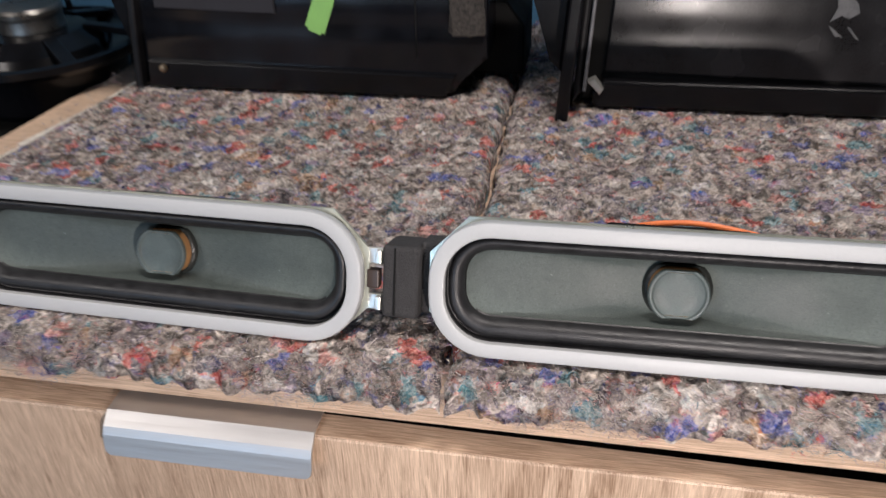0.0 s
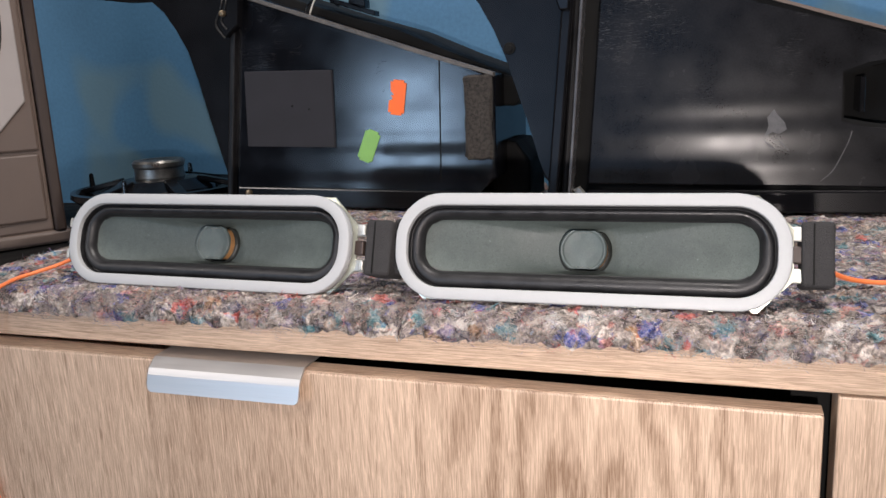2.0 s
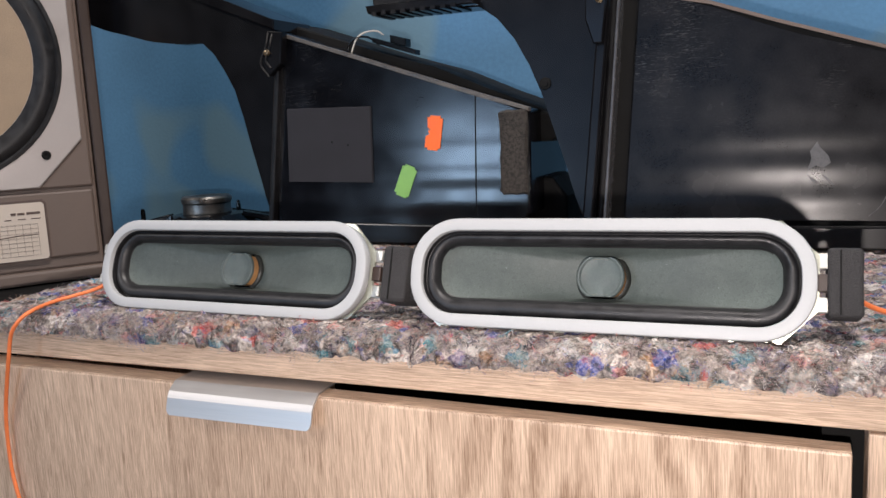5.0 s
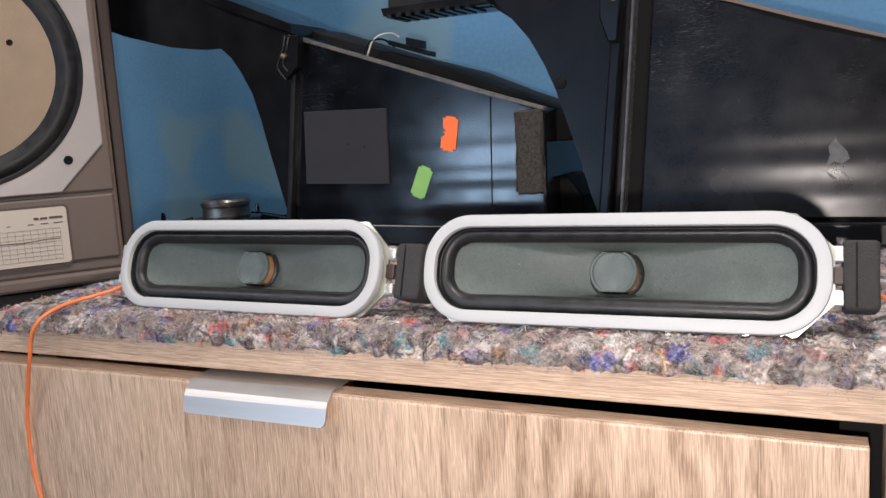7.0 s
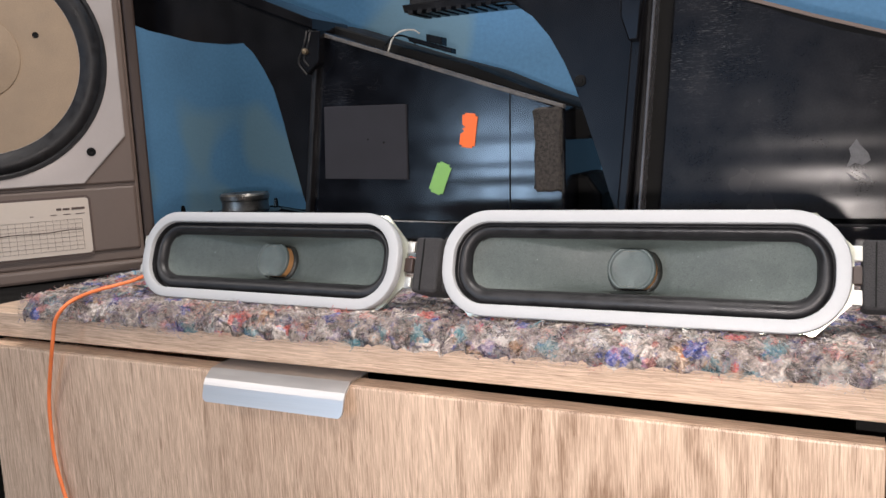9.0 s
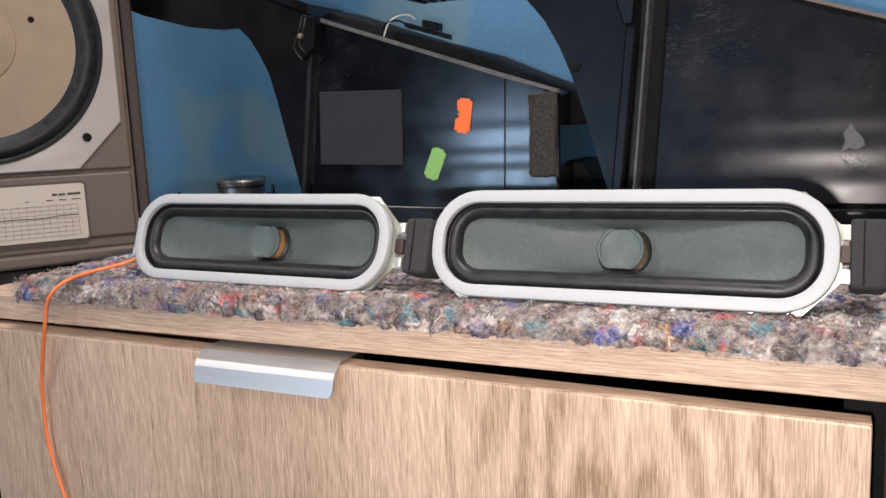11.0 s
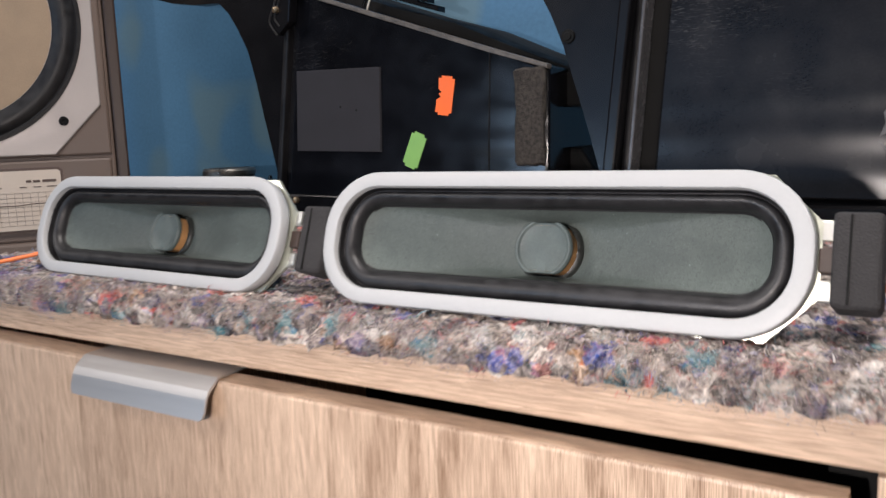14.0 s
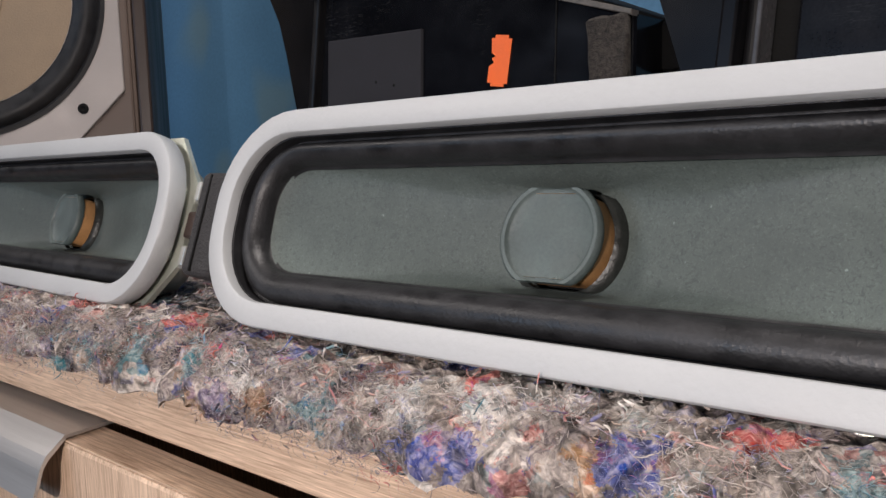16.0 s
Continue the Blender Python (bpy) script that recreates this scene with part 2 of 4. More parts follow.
def paper(name, colour):
    """Pressed paper pulp with pale fibres in it."""
    m = material(name, colour, 0.6, 0, 0.16, 35, 0.25, 1500)
    n, l = m.node_tree.nodes, m.node_tree.links
    b = n["Principled BSDF"]
    tc = n.new("ShaderNodeTexCoord")
    col = b.inputs["Base Color"].links[0].from_node
    for scale, lo, hi, amount, shade in ((1900, 0.54, 0.72, 0.38, 2.0), (1100, 0.52, 0.68, 0.6, 0.55), (420, 0.75, 0.79, 0.7, 3.2), (90, 0.45, 0.65, 0.35, 0.72)):
        t = n.new("ShaderNodeTexNoise")
        t.inputs["Scale"].default_value, t.inputs["Detail"].default_value, t.inputs["Distortion"].default_value = scale, 2, 1.5
        l.new(tc.outputs["Object"], t.inputs[0])
        pick = n.new("ShaderNodeMapRange")
        pick.inputs[1].default_value, pick.inputs[2].default_value, pick.inputs[4].default_value = lo, hi, amount
        l.new(t.outputs[0], pick.inputs[0])
        mix = n.new("ShaderNodeMixRGB")
        mix.inputs[2].default_value = (*[c * shade for c in colour], 1)
        l.new(pick.outputs[0], mix.inputs[0]), l.new(col.outputs[0], mix.inputs[1])
        col = mix
    l.new(col.outputs[0], b.inputs["Base Color"])
    return m


def wall_paint(name):
    """Blue emulsion; its paler patches are light between shadows, painted into the colour."""
    m = material(name, (0.076, 0.205, 0.362), 0.6, 0, 0.20, 7, 0.3, 260, rough_spread=0.05)
    n, l = m.node_tree.nodes, m.node_tree.links
    b = n["Principled BSDF"]
    tc = n.new("ShaderNodeTexCoord")
    t = n.new("ShaderNodeTexNoise")
    t.inputs["Scale"].default_value, t.inputs["Detail"].default_value, t.inputs["Distortion"].default_value = 8, 1.0, 0.4
    l.new(tc.outputs["Object"], t.inputs[0])
    pick = n.new("ShaderNodeMapRange")
    pick.inputs[1].default_value, pick.inputs[2].default_value, pick.inputs[4].default_value = 0.55, 0.62, 0.7
    l.new(t.outputs[0], pick.inputs[0])
    col = b.inputs["Base Color"].links[0].from_node
    mix = n.new("ShaderNodeMixRGB")
    mix.inputs[2].default_value = (0.140, 0.245, 0.300, 1)
    l.new(pick.outputs[0], mix.inputs[0]), l.new(col.outputs[0], mix.inputs[1])
    l.new(mix.outputs[0], b.inputs["Base Color"])
    return m


OAK_X = wood("oak_laminate_lengthwise", 0)
OAK_Z = wood("oak_laminate_upright", 2)
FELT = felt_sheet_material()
FIBRE = fibre_material()
BLACK = ribbed_plastic("black_moulded_plastic", (0.0050, 0.0055, 0.0075), 0.15, 0.42)
BLACK_DUSTY = ribbed_plastic("scuffed_black_plastic", (0.0095, 0.0095, 0.0108), 0.24, 0.24, 0.6, 0.6)
WORN = material("worn_plastic_edge", (0.085, 0.075, 0.066), 0.45, 0, 0.6, 120, 0.3, 900)
GLINT_GREY = material("glint_grey", (0.085, 0.085, 0.09), 0.25, 0, 0.3, 60, 0.1, 900)
BLACK_PLAIN = material("black_plastic", (0.005, 0.005, 0.006), 0.22, 0, 0.4, 40, 0.03, 700, rough_spread=0.02, gloss=0.30)
BLACK_GLOSS = material("glossy_black_edge", (0.006, 0.006, 0.007), 0.14, 0, 0.4, 40, 0.03, 700, rough_spread=0.04)
BLACK_SATIN = material("satin_black_plastic", (0.006, 0.006, 0.007), 0.42, 0, 0.4, 40, 0.05, 700, gloss=0.3)
BLACK_MATT = material("dull_black", (0.006, 0.006, 0.006), 0.7, 0, 0.3, 50, 0.2, 700, gloss=0.18)
BLUE_WALL = wall_paint("blue_wall_paint")
WHITE_RUBBER = material("white_gasket", (0.41, 0.422, 0.43), 0.5, 0, 0.035, 60, 0.15, 700)
ROLL = material("black_rubber", (0.014, 0.014, 0.0155), 0.46, 0, 0.6, 160, 0.2, 1400)
CONE = paper("grey_green_paper", (0.084, 0.103, 0.096))
CAP = material("grey_green_cap", (0.088, 0.112, 0.109), 0.5, 0, 0.25, 150, 0.25, 1500)
COPPER = material("amber_former", (0.52, 0.27, 0.11), 0.4, 0.2, 0.2, 200, 0.15, 1500)
# colour of the shade painted round each dust cap
HALO_SHADE = material("dark_halo", (0.020, 0.022, 0.020), 0.4, 0, 0.4, 300, 0.3, 1200)
ZINC = material("zinc_plate", (0.60, 0.62, 0.53), 0.36, 0.7, 0.12, 90, 0.15, 700)
TIN = material("bright_tin", (0.62, 0.62, 0.58), 0.34, 0.8, 0.1, 90, 0.15, 700)
FOAM = material("dark_foam", (0.030, 0.029, 0.030), 0.92, 0, 0.35, 250, 0.9, 1500)
FOAM_BROWN = material("open_cell_foam", (0.034, 0.029, 0.025), 0.95, 0, 1.0, 520, 1.0, 1300)
GREY_PAD = material("grey_felt_pad", (0.027, 0.027, 0.032), 0.9, 0, 0.2, 60, 0.15, 1500, gloss=0.25)
STEEL = material("brushed_steel", (0.57, 0.555, 0.545), 0.42, 0.86, 0.06, 40, 0.2, 500, stretch=(0.05, 1, 1))
ORANGE_TAG = material("orange_paper", (0.95, 0.16, 0.03), 0.6, 0, 0.06, 120, 0.2, 900)
GREEN_TAG = material("green_paper", (0.22, 0.45, 0.12), 0.6, 0, 0.06, 120, 0.2, 900)
ORANGE_WIRE = material("orange_wire", (0.85, 0.22, 0.07), 0.45, 0, 0.1, 90, 0.1, 900)
WHITE_WIRE = material("white_wire", (0.66, 0.62, 0.55), 0.5, 0, 0.1, 90, 0.1, 900)
BRASS = material("brass_screw", (0.30, 0.23, 0.15), 0.35, 0.9, 0.2, 300, 0.3, 900)
TAUPE = material("taupe_baffle", (0.145, 0.108, 0.090), 0.5, 0, 0.10, 30, 0.35, 1400)
SILVER = material("silver_grey_plate", (0.41, 0.375, 0.36), 0.45, 0.25, 0.06, 40, 0.2, 1400)
TAN = material("tan_paper_cone", (0.35, 0.262, 0.180), 0.8, 0, 0.12, 45, 0.4, 900)
BROWN_SIDE = material("dark_walnut_veneer", (0.050, 0.034, 0.028), 0.45, 0, 0.3, 40, 0.2, 500, stretch=(1, 1, 0.15))
LABEL = material("cream_label", (0.60, 0.52, 0.44), 0.5, 0, 0.05, 60, 0.05, 900)
INK = material("brown_print", (0.09, 0.06, 0.05), 0.6, 0, 0.1, 60, 0.05, 900)
DARK_FLOOR = material("dark_floor", (0.06, 0.045, 0.035), 0.5, 0, 0.3, 6, 0.2, 60)
# for the unseen walls and ceiling, darkened to dim their reflection in black plastic
PLASTER = material("plain_plaster", (0.13, 0.12, 0.11), 0.8, 0, 0.05, 4, 0.2, 90)


# ---- mesh helpers ----
def thing(name, at, label, category, group=""):
    ob = new(name)
    ob.empty_display_size = 0.02
    ob.location = at
    return tagged(ob, label, category, group)


def root_of(ob):
    while ob.parent:
        ob = ob.parent
    return ob


def part(name, bm, mat, parent, label="", smooth=True, bend=14):
    """Links a bmesh given in world places as one mesh under a thing or a part."""
    base = root_of(parent).location
    bmesh.ops.translate(bm, verts=bm.verts, vec=-base)
    bmesh.ops.recalc_face_normals(bm, faces=bm.faces)
    me = bpy.data.meshes.new(name)
    bm.to_mesh(me)
    bm.free()
    me.materials.append(mat)
    if smooth:
        me.shade_smooth()
        me.set_sharp_from_angle(angle=radians(bend))
    ob = new(name, me)
    ob.parent = parent
    return tagged(ob, label)


def piece(name, bm, mat, label="", category="", kind="", group="", bend=62):
    """Links a bmesh as one top-level mesh, its origin at its base."""
    co = [v.co for v in bm.verts]
    base = Vector((sum(c.x for c in co) / len(co), sum(c.y for c in co) / len(co), min(c.z for c in co)))
    bmesh.ops.translate(bm, verts=bm.verts, vec=-base)
    bmesh.ops.recalc_face_normals(bm, faces=bm.faces)
    me = bpy.data.meshes.new(name)
    bm.to_mesh(me)
    bm.free()
    me.materials.append(mat)
    me.shade_smooth()
    me.set_sharp_from_angle(angle=radians(bend))
    ob = new(name, me)
    ob.location = base
    return tagged(ob, label, category, group, kind)


def block(x0, x1, y0, y1, z0, z1, bevel=0.0, into=None, segments=2):
    bm = into or bmesh.new()
    made = bmesh.ops.create_cube(bm, size=1)["verts"]
    for v in made:
        v.co = Vector(((x0 + x1) / 2 + v.co.x * (x1 - x0), (y0 + y1) / 2 + v.co.y * (y1 - y0), (z0 + z1) / 2 + v.co.z * (z1 - z0)))
    if bevel:
        edges = list({e for v in made for e in v.link_edges})
        bmesh.ops.bevel(bm, geom=edges, offset=bevel, segments=segments, affect="EDGES", profile=0.5)
    return bm


def slab(points, y0, y1, lean=0.0, z_ref=0.0, bevel=0.0, into=None):
    """A plate with its outline in x and z, from y0 to y1, leaning back with height."""
    bm = into or bmesh.new()
    front = [bm.verts.new((x, y0 + lean * (z - z_ref), z)) for x, z in points]
    back = [bm.verts.new((x, y1 + lean * (z - z_ref), z)) for x, z in points]
    k = len(points)
    faces = [bm.faces.new(front), bm.faces.new(back[::-1])]
    for i in range(k):
        faces.append(bm.faces.new((front[i], back[i], back[(i + 1) % k], front[(i + 1) % k])))
    if bevel:
        bmesh.ops.bevel(bm, geom=list({e for e in faces[0].edges}), offset=bevel, segments=2, affect="EDGES", profile=0.5)
    return bm


def flat(points, z0, z1, bevel=0.0):
    """A plate with its outline in x and y, from z0 to z1."""
    bm = bmesh.new()
    low = [bm.verts.new((x, y, z0)) for x, y in points]
    top = [bm.verts.new((x, y, z1)) for x, y in points]
    k = len(points)
    faces = [bm.faces.new(low[::-1]), bm.faces.new(top)]
    for i in range(k):
        bm.faces.new((low[i], low[(i + 1) % k], top[(i + 1) % k], top[i]))
    if bevel:
        bmesh.ops.bevel(bm, geom=list({e for f in faces for e in f.edges}), offset=bevel, segments=2, affect="EDGES", profile=0.5)
    return bm


def rings_to_mesh(bm, rings, closed_first=False, closed_last=False):
    """Skins a list of closed rings of points."""
    loops = [[bm.verts.new(p) for p in r] for r in rings]
    k = len(loops[0])
    for a, b in zip(loops, loops[1:]):
        for i in range(k):
            bm.faces.new((a[i], a[(i + 1) % k], b[(i + 1) % k], b[i]))
    if closed_first:
        bm.faces.new(loops[0][::-1])
    if closed_last:
        bm.faces.new(loops[-1])
    return bm


def oblong(cx, cz, a, b, r, y, arc=9):
    """A rounded oblong in the plane of that y."""
    r = max(min(r, a - 1e-5, b - 1e-5), 1e-5)
    out = []
    for k, (sx, sz) in enumerate(((1, 1), (-1, 1), (-1, -1), (1, -1))):
        for i in range(arc + 1):
            t = radians(90 * k + 90 * i / arc)
            out.append((cx + sx * (a - r) + r * math.cos(t), y, cz + sz * (b - r) + r * math.sin(t)))
    return out


def lathe(cx, cz, profile, steps=40, flat_at=None, into=None, ends=(True, True)):
    """Turns a profile of (radius, y) round an axis along y. flat_at: the height at which the top and bottom are cut straight."""
    rings = []
    for r, y in profile:
        ring = []
        for i in range(steps):
            t = 2 * math.pi * i / steps
            z = r * math.sin(t)
            if flat_at:
                z = max(-flat_at, min(flat_at, z))
            ring.append((cx + r * math.cos(t), y, cz + z))
        rings.append(ring)
    return rings_to_mesh(into or bmesh.new(), rings, *ends)


def lathe_up(cx, cy, profile, steps=48, into=None, ends=(True, True)):
    """Turns a profile of (radius, z) round an upright axis."""
    rings = [[(cx + r * math.cos(2 * math.pi * i / steps), cy + r * math.sin(2 * math.pi * i / steps), z) for i in range(steps)] for r, z in profile]
    return rings_to_mesh(into or bmesh.new(), rings, *ends)


def smooth_line(points, steps=8):
    """Points along a smooth curve through the given ones."""
    p = [Vector(q) for q in points]
    p = [2 * p[0] - p[1]] + p + [2 * p[-1] - p[-2]]
    out = []
    for i in range(1, len(p) - 2):
        for s in range(steps):
            t = s / steps
            out.append(0.5 * (2 * p[i] + (p[i + 1] - p[i - 1]) * t + (2 * p[i - 1] - 5 * p[i] + 4 * p[i + 1] - p[i + 2]) * t * t + (3 * p[i] - p[i - 1] - 3 * p[i + 1] + p[i + 2]) * t ** 3))
    return out + [p[-2]]


def tube(points, radius, sides=8, into=None):
    line = smooth_line(points)
    rings = []
    for i, p in enumerate(line):
        way = (line[min(i + 1, len(line) - 1)] - line[max(i - 1, 0)]).normalized()
        u = way.cross(Vector((0.31, 0.17, 0.93))).normalized()
        w = way.cross(u)
        rings.append([p + radius * (u * math.cos(2 * math.pi * k / sides) + w * math.sin(2 * math.pi * k / sides)) for k in range(sides)])
    return rings_to_mesh(into or bmesh.new(), rings, True, True)


# ---- the setting ----
TOP = 0.770      # the board's upper face
FELT_TOP = 0.783
WALL_Y = 0.43
LEDGE = 0.752    # the lower surface beside the sideboard

piece("floor", block(-2.5, 2.5, -3.0, WALL_Y, -0.05, 0.0), DARK_FLOOR, "dark wooden floor", "floor", "structure")
piece("wall_back", block(-2.5, 2.5, WALL_Y, WALL_Y + 0.1, 0.0, 2.5), BLUE_WALL, "blue painted wall", "wall", "structure")
piece("wall_side", block(2.5, 2.6, -3.0, WALL_Y, 0.0, 2.5), PLASTER, "plain grey-brown wall, unseen", "wall", "structure")
piece("wall_front", block(-2.5, 2.5, -3.1, -3.0, 0.0, 2.5), PLASTER, "plain grey-brown wall, unseen", "wall", "structure")
piece("wall_other", block(-2.6, -2.5, -3.0, WALL_Y, 0.0, 2.5), PLASTER, "plain grey-brown wall, unseen", "wall", "structure")
piece("ceiling", block(-2.5, 2.5, -3.0, WALL_Y, 2.5, 2.6), PLASTER, "plain grey-brown ceiling, unseen", "ceiling", "structure")

# sideboard: top board, carcass, drawer fronts
sideboard = thing("sideboard", (0.3, 0.2, 0.0), "pale oak laminate sideboard with a drawer", "sideboard")
part("top_board", flat([(-0.196, -0.0193), (1.15, -0.0193), (1.15, 0.385), (-0.145, 0.385)], TOP - 0.0154, TOP, 0.0008), OAK_X, sideboard)
part("side_panel", block(-0.160, -0.144, 0.012, 0.37, 0.0, TOP - 0.016), OAK_Z, sideboard)
part("side_panel", block(1.134, 1.15, 0.012, 0.37, 0.0, TOP - 0.016), OAK_Z, sideboard)
# divider and back coloured black, standing in for shade inside the carcass
part("divider", block(0.298, 0.314, 0.012, 0.37, 0.0, TOP - 0.016), BLACK_MATT, sideboard)
part("back_panel", block(-0.144, 1.134, 0.358, 0.368, 0.05, TOP - 0.016), BLACK_MATT, sideboard)
part("base_panel", block(-0.144, 1.134, 0.012, 0.358, 0.05, 0.066), OAK_X, sideboard)
drawer_bm = block(-0.1775, 0.3068, -0.0270, -0.0090, 0.40, 0.7502, 0.0012)
for v in drawer_bm.verts:
    v.co.z -= 0.0060 * v.co.x * (v.co.z > 0.6)
    v.co.y -= (0.0050 + 0.0115 * v.co.x) * (v.co.y > -0.018)
drawer = part("drawer_front", drawer_bm, OAK_Z, sideboard)
band_bm = block(-0.1772, 0.3065, -0.0266, -0.0094, 0.7503, 0.7507)
for v in band_bm.verts:
    v.co.z -= 0.0060 * v.co.x
    v.co.y -= (0.0050 + 0.0115 * v.co.x) * (v.co.y > -0.018)
part("edge_band", band_bm, OAK_X, drawer, "oak edge band with lengthwise grain")
part("side_front", block(0.3125, 1.148, -0.0180, 0.0, 0.06, TOP - 0.0170, 0.0008), OAK_Z, sideboard)
# the handle: a folded steel plate over the drawer's upper edge
hb = bmesh.new()
prof = [(-0.006, 0.7526), (-0.0268, 0.7517), (-0.0320, 0.7476), (-0.0330, 0.7459), (-0.0337, 0.7446), (-0.0362, 0.7365), (-0.0354, 0.7362), (-0.0329, 0.7442), (-0.0323, 0.7452), (-0.0314, 0.7464), (-0.0264, 0.7508), (-0.006, 0.7516)]
rows = []
for x, cut in ((0.0005, 0.42), (0.0009, 0.20), (0.0018, 0.07), (0.0030, 0.0), (0.0820, 0.0), (0.0832, 0.07), (0.0841, 0.20), (0.0845, 0.42)):
    row = []
    for k, (y, z) in enumerate(prof):
        if k in (5, 6):
            ny, nz = prof[4 if k == 5 else 7]
            y, z = y + (ny - y) * cut, z + (nz - z) * cut
        row.append(hb.verts.new((x, y, z)))
    rows.append(row)
hb.faces.new(rows[0]), hb.faces.new(rows[-1][::-1])
for a, b in zip(rows, rows[1:]):
    for i in range(len(prof)):
        j = (i + 1) % len(prof)
        hb.faces.new((a[i], b[i], b[j], a[j]))
part("handle", hb, STEEL, drawer, "brushed steel folded pull handle", False)

# the ledge beside the sideboard
piece("side_table", block(-1.3, -0.20, -0.05, 0.42, 0.0, LEDGE, 0.002), BLACK_MATT, "low dark table beside the sideboard", "table")


# ---- felt sheets ----
def felt(name, outline_left, outline_right, y0, y1, label, seed):
    """A thick ragged mat lying on the board and drooping a little over its front edge."""
    noise.seed_set(seed)
    bm = bmesh.new()
    nx, ny = round((outline_right(0) - outline_left(0)) / 0.00115), 120
    top, low = [], []
    for j in range(ny + 1):
        rt, rl = [], []
        for i in range(nx + 1):
            u, v = i / nx, (j / ny) ** 1.5
            y = y0 + (y1 - y0) * v
            xa, xb = outline_left(y), outline_right(y)
            x = xa + (xb - xa) * u
            p = Vector((x, y, 0))
            rag = 0.0035 * noise.noise(p * 90) + 0.002 * noise.noise(p * 260)
            edge = min(u, 1 - u) * (xb - xa)
            front = y - y0
            fall = max(0.0, 1 - front / 0.010) ** 2 * 0.007 + max(0.0, 1 - edge / 0.006) ** 2 * 0.005
            z = FELT_TOP - fall + 0.0015 * noise.noise(p * 130) + 0.0017 * noise.noise(p * 330) + 0.0011 * noise.noise(p * 650) - 0.0008
            yy = y + (rag * max(0, 1 - front / 0.03)) * 1.3
            xx = x + rag * max(0, 1 - edge / 0.02)
            rt.append(bm.verts.new((xx, yy, z)))
            rl.append(bm.verts.new((xx, yy, TOP + 0.0004 if yy > -0.0187 else min(z - 0.004, TOP + 0.001 + 0.003 * noise.noise(p * 200)))))
        top.append(rt), low.append(rl)
    for grid in (top, low):
        for j in range(ny):
            for i in range(nx):
                bm.faces.new((grid[j][i], grid[j][i + 1], grid[j + 1][i + 1], grid[j + 1][i]))
    rim = [(0, i) for i in range(nx)] + [(j, nx) for j in range(ny)] + [(ny, i) for i in range(nx, 0, -1)] + [(j, 0) for j in range(ny, 0, -1)]
    for (a, b), (c, d) in zip(rim, rim[1:] + rim[:1]):
        bm.faces.new((top[a][b], low[a][b], low[c][d], top[c][d]))
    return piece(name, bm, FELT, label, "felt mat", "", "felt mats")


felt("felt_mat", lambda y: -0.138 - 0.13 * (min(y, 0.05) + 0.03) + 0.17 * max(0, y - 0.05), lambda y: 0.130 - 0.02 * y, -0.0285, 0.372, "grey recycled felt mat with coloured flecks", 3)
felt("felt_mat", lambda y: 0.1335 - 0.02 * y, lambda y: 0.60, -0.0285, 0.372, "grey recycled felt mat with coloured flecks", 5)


# ---- oblong drivers on the felt ----
def cone_mesh(cx, y, cz, a, b, r, hole):
    """A paper cone drawn from an oblong rim to the round coil former."""
    spots = []
    flat_len, k_flat, k_arc, k_end = a - r, 26, 12, 6
    for i in range(k_flat):
        u = i / k_flat
        spots.append((flat_len * (1 - 2 * u), b, radians(35 + 110 * u)))
    corner = [(-flat_len + r * math.cos(radians(90 + 90 * i / k_arc)), b - r + r * math.sin(radians(90 + 90 * i / k_arc))) for i in range(k_arc)]
    side = [(-a, (b - r) * (1 - 2 * i / k_end)) for i in range(k_end)]
    left = corner + side + [(x, -z) for x, z in corner[::-1]]
    for i, (x, z) in enumerate(left):
        spots.append((x, z, radians(145 + 70 * i / len(left))))
    half = len(spots)
    ring_in = spots + [(-x, -z, t + math.pi) for x, z, t in spots]
    ring_in = [q for k, q in enumerate(ring_in) if k != half - 1 and k != len(ring_in) - 1]
    rings = []
    for u, dy in ((0.0, 0.0082), (0.015, 0.0088), (0.05, 0.0099), (0.10, 0.0107), (0.2, 0.0116), (0.32, 0.0125), (0.46, 0.0135), (0.60, 0.0148), (0.74, 0.0163), (0.86, 0.0175), (0.95, 0.0182), (1.0, 0.0187)):
        ring = []
        for x, z, t in ring_in:
            ring.append((cx + x + (hole * math.cos(t) - x) * u, y + dy, cz + z + (max(-0.0090, min(0.0090, hole * math.sin(t))) - z) * u))
        rings.append(ring)
    return rings_to_mesh(bmesh.new(), rings)


